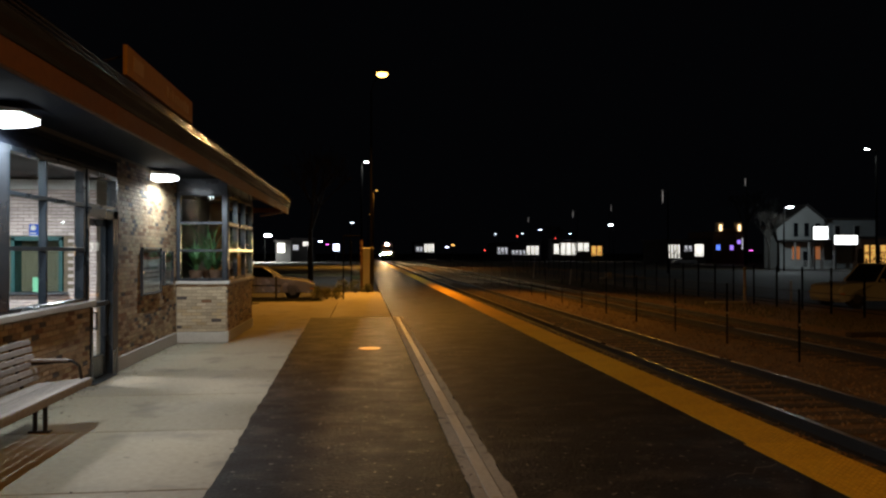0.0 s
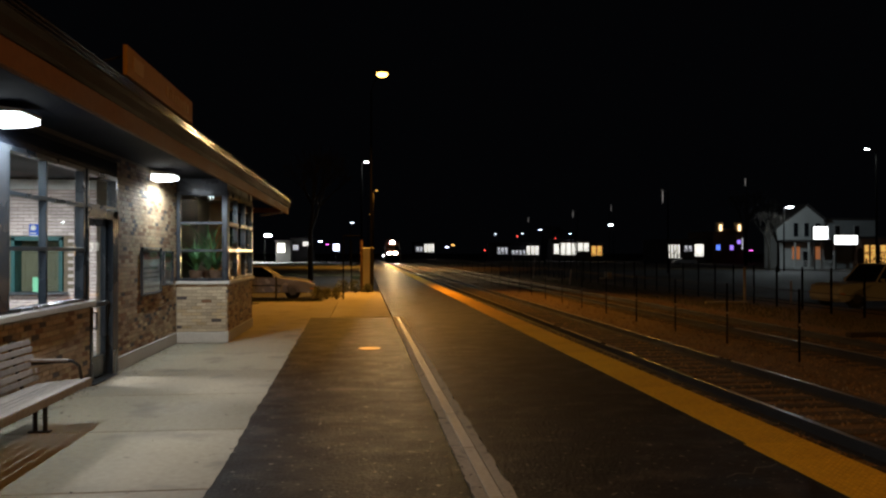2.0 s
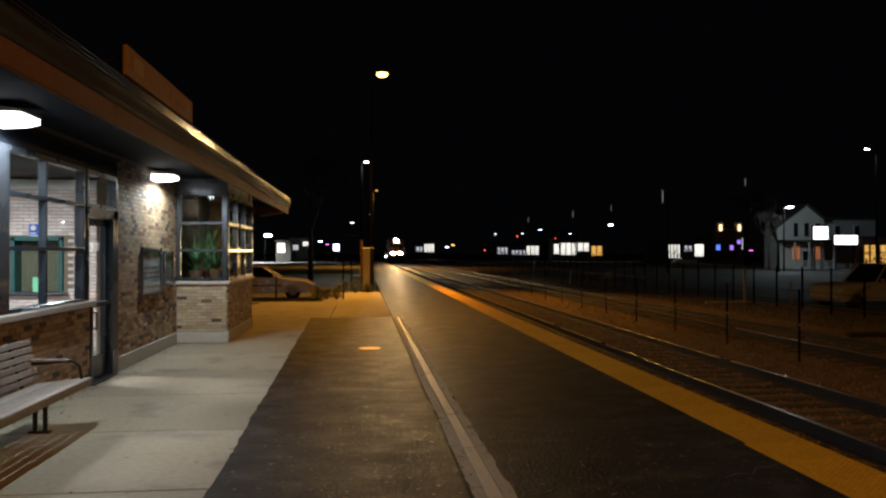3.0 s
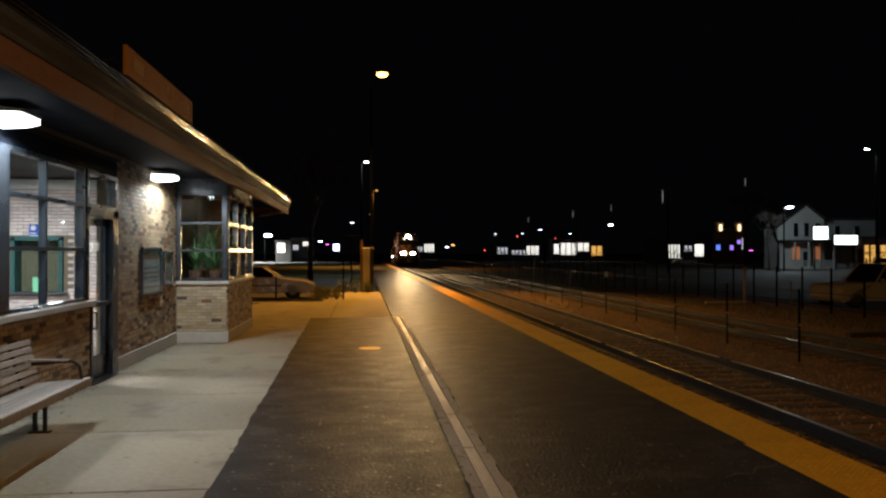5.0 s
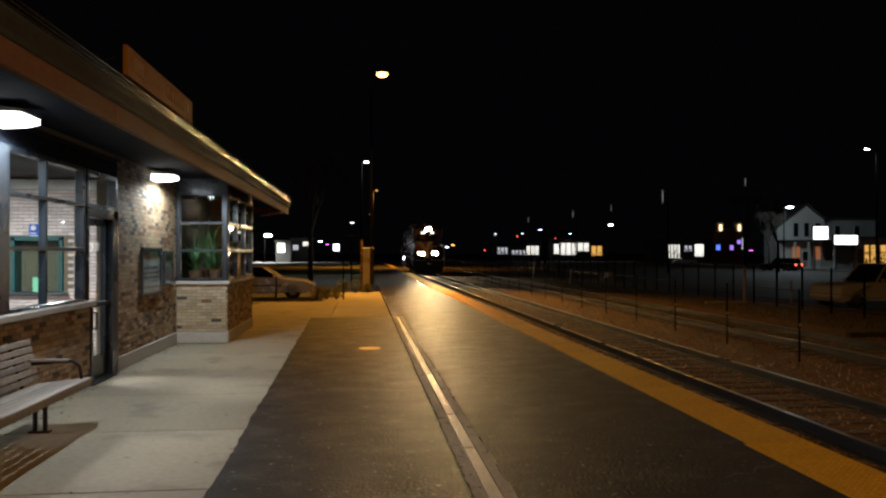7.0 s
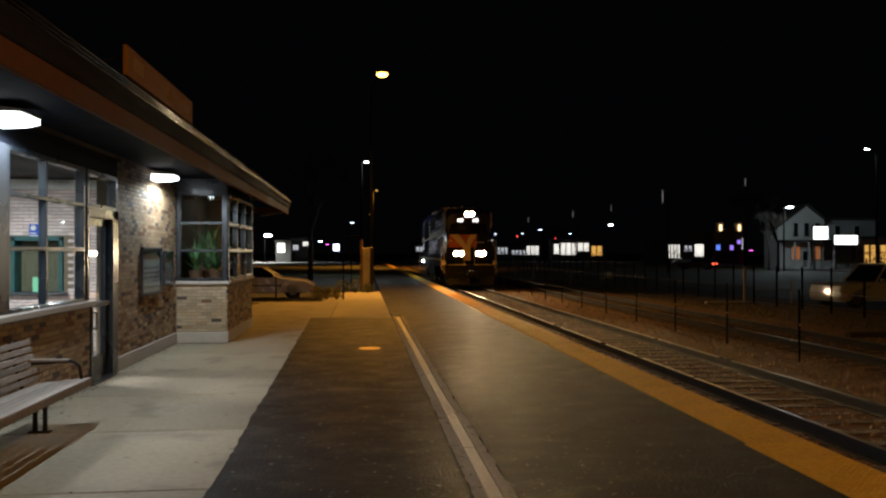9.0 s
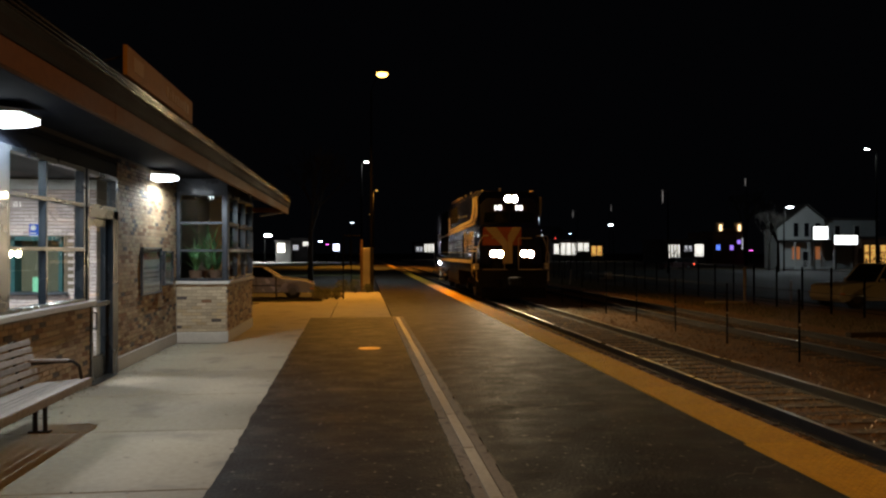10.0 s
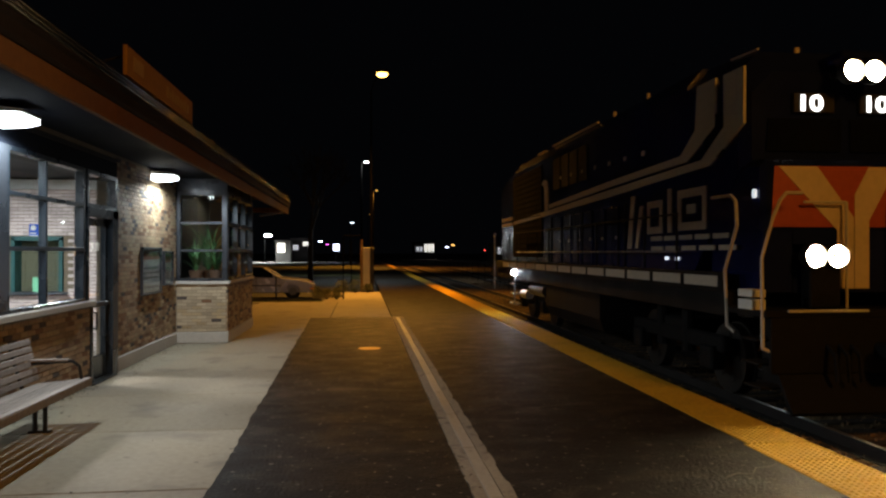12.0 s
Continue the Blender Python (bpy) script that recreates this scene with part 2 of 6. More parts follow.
def asphalt_sheet(name, left, right, y0, y1, step, label):
    """A thin laid course whose two long edges wander a little."""
    bm = B()
    rows = []
    y = y0
    while y <= y1 + 1e-6:
        a = left(y) + 0.025 * noise.noise((y * 2.3, 1.7, 0)) + 0.02 * noise.noise((y * 7, 4.2, 0))
        rows.append([(a, y), (right(y), y)])
        y += step
    for z in (0.005, -0.05):
        for r in rows:
            r.append([bm.verts.new((x, yy, z)) for x, yy in r[:2]])
    for p, q in zip(rows, rows[1:]):
        bm.faces.new((p[2][0], p[2][1], q[2][1], q[2][0]))
        bm.faces.new((p[2][0], q[2][0], q[3][0], p[3][0]))
        bm.faces.new((p[2][1], p[3][1], q[3][1], q[2][1]))
    return tagged(part(name, bm, ASPHALT), label, "platform", kind="structure")


asphalt_sheet("platform_walk", lambda y: -1.12 - 0.017 * y, lambda y: 0.855, -8, 22.25, 0.12, "dark worn asphalt platform between walk and drain")
asphalt_sheet("platform_surface", lambda y: 1.185 if y < 22.2 else 0.88, lambda y: 3.80, -8, 230, 0.2, "dark worn asphalt platform along the track")

drain = tagged(new("drain_channel"), "pale concrete drain strip with steel cover between asphalt", "drain", kind="structure")
DRAIN = material("weathered_drain_concrete", (0.26, 0.215, 0.155), 0.85, vary=0.35, scale=9, bump=0.7, bump_scale=60, spots=((0.09, 0.07, 0.05), 5.0, 0.58), per_object=0.1)
COVER = material("worn_steel_drain_cover", (0.34, 0.30, 0.235), 0.58, 0.1, vary=0.25, scale=9, bump=0.35, bump_scale=80, spots=((0.20, 0.16, 0.11), 4.0, 0.62), per_object=0.2)


def ragged_strip(x0, x1, seed):
    """A poured border with chipped, uneven long edges."""
    bm = B()
    rows = []
    for k in range(303):
        y = -7.8 + 0.1 * k
        a = 0.022 * noise.noise((y * 2.1, seed, 0)) + 0.02 * noise.noise((y * 6.0, seed, 3))
        xs = (x0 + a, x1) if seed == 1 else (x0, x1 + a)
        rows.append([bm.verts.new((x, y, z)) for z in (0.010, -0.05) for x in xs])
    for p, q in zip(rows, rows[1:]):
        for a, b in ((0, 1), (1, 3), (2, 0)):
            bm.faces.new((p[a], p[b], q[b], q[a]))
    return bm


part("border", ragged_strip(0.86, 0.966, 1), DRAIN, drain, "chipped concrete border")
part("border", ragged_strip(1.094, 1.19, 2), DRAIN, drain, "chipped concrete border")
cover = mesh_of("cover_plate", quad_box(0.972, 1.088, 0.006, 1.494, -0.04, 0.012, 0.004), COVER)
for k in range(-4, 16):
    piece("cover_plate", cover, drain, pose(0, k * 1.5 - 1.75, 0.0025 * math.sin(k * 2.1)))

# yellow warning strip, tile by tile
strip = tagged(new("warning_strip"), "yellow tactile warning tiles along the platform edge", "tactile paving", kind="structure")
TILE = 0.62


def tile_mesh(domes):
    verts, faces = [], []

    def ring(cx, cy, r, z, n):
        i = len(verts)
        verts.extend((cx + r * math.cos(2 * math.pi * k / n + 0.4), cy + r * math.sin(2 * math.pi * k / n + 0.4), z) for k in range(n))
        return list(range(i, i + n))
    w = EDGE_X - 3.80
    verts.extend([(0.004, 0.004, 0.009), (w, 0.004, 0.009), (w, TILE - 0.004, 0.009), (0.004, TILE - 0.004, 0.009),
                  (0.0, 0.0, -0.012), (w, 0.0, -0.012), (w, TILE, -0.012), (0.0, TILE, -0.012)])
    faces.extend([(0, 1, 2, 3), (4, 5, 1, 0), (5, 6, 2, 1), (6, 7, 3, 2), (7, 4, 0, 3)])
    if domes:
        for i in range(11):
            for j in range(10):
                cx, cy = 0.035 + i * 0.0592, 0.035 + j * 0.061
                a, b = ring(cx, cy, 0.017, 0.009, 6), ring(cx, cy, 0.010, 0.0155, 6)
                faces.extend((a[k], a[(k + 1) % 6], b[(k + 1) % 6], b[k]) for k in range(6))
                faces.append(tuple(b))
    me = bpy.data.meshes.new("tile")
    me.from_pydata(verts, [], faces)
    me.materials.append(TACTILE)
    return me


near_tile, far_tile = tile_mesh(True), tile_mesh(False)
for k in range(-24, 280):
    y = 7.1 + TILE * k
    if -7.9 < y < 165:
        piece("tile", near_tile if y < 34 else far_tile, strip, pose(3.80, y, 0.0) if y > 7.0 else pose(3.755, y, 0.0) @ Matrix.Diagonal((1.07, 1, 1, 1)))

# ---- tracks ----
bm = B()
prism(bm, [(4.47, -0.36), (4.47, -0.325), (13.4, -0.325), (14.2, -0.36)], -30, 420, "y")
tagged(part("track_bed", bm, BALLAST), "brown stone ballast bed under two tracks", "ballast", kind="structure")


def ballast_stones():
    rng = random.Random(4)
    verts, faces = [], []
    for _ in range(26000):
        y = 5 + 50 * rng.random() ** 2
        x = rng.uniform(4.5, 13.6)
        r = rng.uniform(0.018, 0.042)
        i = len(verts)
        c = (x, y, -0.323)
        for d in ((1, 0, 0.1), (-0.4, 0.9, 0.0), (-0.6, -0.8, 0.1), (0.1, 0.1, 1.0)):
            verts.append(tuple(c[k] + r * (d[k] + rng.uniform(-0.3, 0.3)) for k in range(3)))
        faces.extend([(i, i + 1, i + 3), (i + 1, i + 2, i + 3), (i + 2, i, i + 3)])
    me = bpy.data.meshes.new("ballast_stones")
    me.from_pydata(verts, [], faces)
    me.materials.append(BALLAST)
    return tagged(new("ballast_stones", me), "loose brown ballast stones between the rails", "ballast", kind="stuff")


ballast_stones()


def track(cx, label):
    tr = tagged(new("railway_track"), label, "track", "tracks", "structure")
    for side in (-1, 1):
        x = cx + side * 0.775
        bm = B()
        prism(bm, [(x - 0.07, -0.312), (x + 0.07, -0.312), (x + 0.07, -0.299), (x + 0.012, -0.282), (x + 0.012, -0.19), (x + 0.034, -0.18),
                   (x + 0.034, -0.147), (x - 0.034, -0.147), (x - 0.034, -0.18), (x - 0.012, -0.19), (x - 0.012, -0.282), (x - 0.07, -0.299)], -30, 420, "y")
        rail = part("rail", bm, STEEL, tr, "rust-brown steel rail")
        part("rail_head", quad_box(x - 0.033, x + 0.033, -30, 420, -0.1465, RAIL_Z, 0.002), RAILHEAD, rail, "polished running surface")
    me = mesh_of("tie", quad_box(-1.3, 1.3, -0.115, 0.115, -0.42, -0.304, 0.012), TIE)
    rng = random.Random(int(cx))
    for k in range(-4, 120):
        piece("tie", me, tr, pose(cx + rng.uniform(-0.03, 0.03), 3 + k * 0.52 + rng.uniform(-0.02, 0.02), rng.uniform(-0.008, 0.004), 0, 0, rng.uniform(-1, 1)))


track(TRACK_X, "railway track on dark wooden ties beside the platform")
track(10.85, "second railway track behind the dividing fence")

# ---- station building ----
COURSE, BRICK_L = 0.0677, 0.203
brick_meshes = {}


def brick_mesh(kind, length):
    key = (kind.name, round(length, 3))
    if key not in brick_meshes:
        brick_meshes[key] = mesh_of("brick", quad_box(0.005, length - 0.005, -0.006, 0.05, 0.005, COURSE - 0.005, 0.003), kind)
    return brick_meshes[key]


def brick_field(parent, m, width, height, base, count, seed, dark=0.07, holes=(), rest_mat=None, mixed=0.24):
    """Running-bond brickwork over a width and height; u runs along local x, the face looks to local -y.
    The first `count` bricks are single pieces, the others one joined mesh."""
    rng = random.Random(seed)
    palette = [rest_mat] if rest_mat else [base, BRICK_TAN, BRICK_RED, BRICK_DARK]
    odds = [1] if rest_mat else [1 - 2 * mixed, mixed, mixed - dark, dark]
    made, verts, faces, kinds = 0, [], [], []
    rows = int(round(height / COURSE))
    for r in range(rows):
        z = r * COURSE
        u = -BRICK_L / 2 if r % 2 else 0.0
        while u < width - 0.02:
            a, b = max(0, u), min(width, u + BRICK_L)
            u += BRICK_L
            if b - a < 0.03 or any(a < h[1] - 0.01 and b > h[0] + 0.01 and z < h[3] - 0.01 and z + COURSE > h[2] + 0.01 for h in holes):
                continue
            kind = rng.choices(range(len(palette)), odds)[0]
            d = rng.uniform(-0.004, 0.002)
            if made < count:
                piece("brick", brick_mesh(palette[kind], b - a), parent, m @ pose(a, d, z))
                made += 1
            else:
                i = len(verts)
                for y in (-0.006 + d, 0.04):
                    for uu, zz in ((a + 0.006, z + 0.006), (b - 0.006, z + 0.006), (b - 0.006, z + COURSE - 0.006), (a + 0.006, z + COURSE - 0.006)):
                        verts.append(tuple(m @ Vector((uu, y, zz))))
                faces.extend([(i, i + 1, i + 2, i + 3), (i, i + 4, i + 5, i + 1), (i + 1, i + 5, i + 6, i + 2), (i + 2, i + 6, i + 7, i + 3), (i + 3, i + 7, i + 4, i)])
                kinds.extend([kind] * 5)
    if verts:
        me = bpy.data.meshes.new("brickwork")
        me.from_pydata(verts, [], faces)
        for mat in ([rest_mat] if rest_mat else [BRICK_STUFF, BRICK_TAN, BRICK_RED, BRICK_DARK]):
            me.materials.append(mat)
        me.polygons.foreach_set("material_index", kinds)
        ob = new("brickwork", me)
        ob.parent = parent
        tagged(ob, kind="stuff")


FACE_EAST = Matrix(((0, -1, 0, 0), (1, 0, 0, 0), (0, 0, 1, 0), (0, 0, 0, 1)))   # local x -> +Y, faces +X

wall_e = tagged(new("wall_east"), "brown brick station wall with limestone base and dark glazing", "wall", kind="structure")
WIN0, WIN1, DOOR0, DOOR1, BAY0, BAY1 = 8.72, 11.06, 11.34, 12.45, 16.3, 19.85
SILL, HEAD, TOP = 1.22, 3.10, 3.27
bm = B()
box(bm, WALL_X - 0.3, WALL_X - 0.012, -4, 11.3, 0.0, SILL - 0.08)
box(bm, WALL_X - 0.3, WALL_X - 0.012, DOOR1, BAY0, 0.0, 3.465)
box(bm, WALL_X - 0.3, WALL_X - 0.012, -4, DOOR1 - 0.001, HEAD, 3.465)
box(bm, WALL_X - 0.3, WALL_X - 0.012, BAY1, 21.6, 0.0, 3.465)
part("backing", bm, MORTAR, wall_e, "grey mortar between the bricks")
part("wall_head", quad_box(WALL_X - 0.01, WALL_X + 0.012, -4, DOOR1, HEAD + 0.002, 3.328), SOFFIT, wall_e, "dark painted panel over the windows")
part("plinth", quad_box(WALL_X - 0.05, WALL_X + 0.03, DOOR1 + 0.01, BAY0, 0.0, 0.235, 0.012), LIMESTONE, wall_e, "worn limestone base course")
part("plinth", quad_box(WALL_X - 0.05, WALL_X + 0.03, -4, 11.28, 0.0, 0.10, 0.012), LIMESTONE, wall_e)
part("sill", quad_box(WALL_X - 0.2, WALL_X + 0.075, -4, 11.36, SILL - 0.085, SILL, 0.012), LIMESTONE, wall_e, "pale limestone window sill")

# bay
bay = tagged(new("wall_bay"), "projecting brick bay with metal windows on all sides", "wall", kind="structure")
BX = -2.84
bm = B()
box(bm, WALL_X - 0.2, BX - 0.012, BAY0 + 0.012, BAY1 - 0.012, 0.0, 1.23)
part("backing", bm, MORTAR, bay)
part("plinth", quad_box(WALL_X + 0.03, BX + 0.025, BAY0 - 0.025, BAY1 + 0.02, 0.0, 0.235, 0.012), LIMESTONE, bay, "worn limestone base course")
part("sill", quad_box(WALL_X + 0.0, BX + 0.055, BAY0 - 0.055, BAY1 + 0.05, 1.235, 1.305, 0.012), LIMESTONE, bay, "pale limestone sill")
bm = B()
box(bm, WALL_X, BX - 0.005, BAY0 + 0.005, BAY1, 3.19, 3.6)
part("header", bm, FRAME_BAY, bay, "grey metal panel over the bay windows")


def window_grid(name, label, m, width, z0, z1, cols, rows, mat, bar=0.06, edge=0.09, depth=0.12, columns=None, lines=None):
    """Glazed frame in the local x-z plane that faces local -y."""
    win = tagged(new(name), label, "window", kind="structure")
    win.matrix_basis = m
    bm = B()
    box(bm, 0, edge, -0.02, depth, z0, z1, 0.006)
    box(bm, width - edge, width, -0.02, depth, z0, z1, 0.006)
    box(bm, edge, width - edge, -0.02, depth, z1 - edge, z1, 0.006)
    box(bm, edge, width - edge, -0.02, depth, z0, z0 + edge * 0.8, 0.006)
    part("window_frame", bm, mat, win)
    xs = [edge + (width - 2 * edge) * k / cols for k in range(cols + 1)]
    zs = [z0 + edge * 0.8 + (z1 - z0 - edge * 1.8) * k / rows for k in range(rows + 1)]
    if columns:
        xs = [edge, *columns, width - edge]
    if lines:
        zs = [zs[0], *lines, zs[-1]]
    for x in xs[1:-1]:
        part("mullion", quad_box(x - bar / 2, x + bar / 2, -0.015, depth - 0.02, z0 + edge * 0.8, z1 - edge, 0.005), mat, win)
    for z in zs[1:-1]:
        part("transom", quad_box(edge, width - edge, -0.022, depth - 0.03, z - bar / 2, z + bar / 2, 0.005), mat, win)
    for a, b in zip(xs, xs[1:]):
        for c, d in zip(zs, zs[1:]):
            p = part("pane", quad_box(a, b, 0.035, 0.041, c, d), GLASS, win)
            p.visible_shadow = False
    return win


E_AT = lambda y, x=WALL_X: Matrix.Translation((x, y, 0)) @ FACE_EAST
window_grid("window_1", "black metal lobby window in six panes with white brick behind", E_AT(WIN0), WIN1 - WIN0, SILL, HEAD, 2, 3, FRAME, bar=0.05, edge=0.06, depth=0.10, columns=(1.055,), lines=(1.95, 2.57))
window_grid("window_2", "black metal lobby window nearest the bench", E_AT(4.9), 3.3, SILL, HEAD, 3, 3, FRAME, bar=0.05, edge=0.06, depth=0.10, lines=(1.95, 2.57))
part("pier", quad_box(WALL_X - 0.15, WALL_X + 0.03, 8.21, 8.71, SILL, HEAD, 0.01), FRAME_BAY, wall_e, "grey metal pier between windows")
window_grid("window_3", "dark metal bay window beside the wall with plant behind", pose(WALL_X + 0.02, BAY0, 0), BX - WALL_X - 0.02, 1.306, 3.19, 1, 3, FRAME_BAY, bar=0.05, edge=0.075)
window_grid("window_4", "grey metal bay window in nine panes facing the track", E_AT(BAY0 + 0.02, BX), BAY1 - BAY0 - 0.04, 1.306, 3.19, 3, 3, FRAME_BAY, bar=0.07, edge=0.09)
# transom light over the door
window_grid("window_5", "clear transom light over the station door", E_AT(DOOR0 - 0.2), DOOR1 - DOOR0 + 0.2, 2.56, HEAD, 1, 1, FRAME, edge=0.07)

# door
door = tagged(new("door_1"), "black metal glazed station door with kick plate", "door", kind="structure")
bm = B()
box(bm, WALL_X - 0.16, WALL_X + 0.02, DOOR0 - 0.2, DOOR0 - 0.12, SILL, 2.56, 0.005)
box(bm, WALL_X - 0.16, WALL_X + 0.02, 11.30, DOOR0 + 0.05, 0, SILL - 0.09, 0.005)
box(bm, WALL_X - 0.16, WALL_X + 0.03, DOOR1 - 0.24, DOOR1 + 0.02, 0, 2.56, 0.005)
box(bm, WALL_X - 0.16, WALL_X + 0.03, DOOR0 - 0.2, DOOR1 + 0.02, 2.42, 2.56, 0.005)
part("door_frame", bm, FRAME, door)
# added black strip darkens the door foot, where a bright line leaked
part("door_foot_strip", quad_box(WALL_X - 0.28, WALL_X + 0.10, DOOR0 - 0.14, DOOR1 - 0.24, 0.004, 0.022, 0.004), METAL_BLACK, door, "dark strip added to keep the door foot dark")
bm = B()
box(bm, WALL_X - 0.10, WALL_X - 0.05, DOOR1 - 0.34, DOOR1 - 0.242, 0.01, 2.41, 0.004)
box(bm, WALL_X - 0.10, WALL_X - 0.05, DOOR0 - 0.11, DOOR0 + 0.0, 0.01, 2.41, 0.004)
box(bm, WALL_X - 0.10, WALL_X - 0.05, DOOR0 + 0.0, DOOR1 - 0.34, 2.30, 2.41, 0.004)
box(bm, WALL_X - 0.10, WALL_X - 0.05, DOOR0 + 0.0, DOOR1 - 0.34, 0.01, 0.36, 0.004)
leaf = part("door_leaf", bm, FRAME, door)
p = part("pane", quad_box(WALL_X - 0.08, WALL_X - 0.074, DOOR0 + 0.0, DOOR1 - 0.34, 0.36, 2.30), GLASS, leaf)
p.visible_shadow = False
bm = B()
box(bm, WALL_X - 0.05, WALL_X + 0.01, DOOR0 - 0.02, DOOR1 - 0.32, 1.10, 1.17, 0.008)
part("push_bar", bm, METAL_BLACK, leaf, "dark push bar")
bm = pipe(B(), [(WALL_X - 0.05, DOOR0 + 0.12, 0.78), (WALL_X + 0.04, DOOR0 + 0.12, 0.80), (WALL_X + 0.04, DOOR0 + 0.12, 1.02), (WALL_X - 0.05, DOOR0 + 0.12, 1.04)], 0.014)
part("door_handle", bm, METAL_BLACK, leaf, "dark pull handle")

# brickwork
brick_field(wall_e, E_AT(DOOR1 + 0.03) @ pose(0, 0, 0.24), BAY0 - DOOR1 - 0.03, 3.18, BRICK, 300, 1, dark=0.09)
brick_field(wall_e, E_AT(4.0) @ pose(0, 0, 0.105), 7.28, 1.02, BRICK, 0, 2, dark=0.06, mixed=0.16)
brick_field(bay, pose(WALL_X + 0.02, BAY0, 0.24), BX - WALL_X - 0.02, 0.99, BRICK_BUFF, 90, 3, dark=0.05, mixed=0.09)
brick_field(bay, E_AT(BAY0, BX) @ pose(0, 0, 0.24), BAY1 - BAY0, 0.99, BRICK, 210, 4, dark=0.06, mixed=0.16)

# eaves and roof
roof = tagged(new("roof"), "dark shingled roof with wide eaves over the platform", "roof", kind="structure")
EX, EAVE_END = -2.2, 22.8
bm = B()
prism(bm, [(-11, 3.62), (EX - 0.02, 3.515), (EX - 0.02, 3.505), (-11, 3.505)], -6, EAVE_END - 0.02, "y")
part("roof_deck", bm, ROOFING, roof)
bm = B()
prism(bm, [(-11, 3.63), (EX - 0.5, 3.60), (-7, 5.0), (-11, 5.0)], -6, EAVE_END - 0.4, "y")
part("shingles", bm, ROOFING, roof)
part("soffit", quad_box(-11, EX - 0.06, -6, EAVE_END - 0.06, 3.47, 3.50), SOFFIT, roof, "dark painted soffit boards")
for k in range(7):
    y0 = -5.0 + 4.0 * k
    part("fascia_board", quad_box(EX - 0.055, EX, y0, min(y0 + 3.994, EAVE_END), 3.06, 3.24, 0.006), FASCIA, roof, "brown painted fascia board")
part("fascia_board", quad_box(-6, EX - 0.06, EAVE_END - 0.055, EAVE_END, 3.10, 3.24, 0.006), FASCIA, roof)
bm = B()
prism(bm, [(EX - 0.05, 3.241), (EX + 0.01, 3.241), (EX + 0.03, 3.27), (EX + 0.03, 3.36), (EX + 0.05, 3.39), (EX + 0.05, 3.405), (EX - 0.05, 3.405)], -6, EAVE_END + 0.04, "y")
part("gutter", bm, GUTTER, roof, "dark bronze metal gutter")
bm = B()
for z, out in ((3.424, 0.040), (3.463, 0.034), (3.500, 0.028)):
    rod(bm, (EX + out, -6, z), (EX + out, EAVE_END + 0.02, z), 0.018, n=12)
for k in range(230):
    rod(bm, (EX + 0.045, k * 0.1, 3.41), (EX + 0.032, k * 0.1, 3.51), 0.009, n=6)
box(bm, EX - 0.04, EX + 0.02, -6, EAVE_END, 3.407, 3.512)
part("drip_edge", bm, DRIP, roof, "ribbed bare metal roof edge", smooth=True)
bm = B()
rod(bm, (BX + 0.02, 21.2, 2.93), (EX - 0.05, 22.2, 3.10), 0.03)
part("eave_brace", bm, FRAME_PALE, roof, "pale diagonal eave brace")
bm = B()
box(bm, -11, WALL_X - 0.3, 21.3, 21.6, 0, 3.36)
box(bm, -11, -10.7, -4, 21.3, 0, 3.36)
box(bm, -11, WALL_X - 0.3, -4.3, -4, 0, 3.36)
tagged(part("wall_north", bm, OFFICE), "plain outer walls closing the station house", "wall", kind="structure")

# sign on the eave
sign = thing("station_sign", "long brown sign board standing on the eave", "sign")
part("board", quad_box(-2.24, -2.2, 7.33, 10.05, 3.575, 3.86, 0.004), SIGN_BROWN, sign)
for y in (7.5, 8.7, 9.9):
    bm = rod(B(), (-2.26, y, 3.55), (-2.26, y, 3.84), 0.02)
    rod(bm, (-2.26, y, 3.80), (-2.75, y - 0.1, 3.62), 0.012)
    part("bracket", bm, METAL_BLACK, sign)
rng = random.Random(2)
MARKS = material("faded_cream_marks", (0.42, 0.27, 0.12), 0.4, vary=0.2)
part("mark", quad_box(-2.2, -2.196, 7.52, 7.86, 3.655, 3.80), MARKS, sign, "faded square mark")
y = 8.75
while y < 9.75:
    w = rng.uniform(0.05, 0.11)
    part("mark", quad_box(-2.2, -2.196, y, y + w, 3.66, 3.66 + rng.uniform(0.09, 0.13)), MARKS, sign, "faded unreadable bar")
    y += w + 0.035

# wall lights
for y in (8.38, 14.62):
    fixture = thing("wall_light", "white wedge-shaped lit lamp fixed under the eave", "lamp", "wall lights")
    part("housing", prism(B(), [(WALL_X + 0.01, 3.36), (WALL_X + 0.01, 3.43), (-3.49, 3.385), (-3.49, 3.352)], y - 0.25, y + 0.25, "y"), WHITE, fixture)
    part("diffuser", prism(B(), [(WALL_X + 0.015, 3.358), (-3.50, 3.35), (-3.50, 3.295), (-3.62, 3.265), (WALL_X + 0.015, 3.25)], y - 0.24, y + 0.24, "y"), LAMP_WHITE, fixture, "glowing white diffuser")

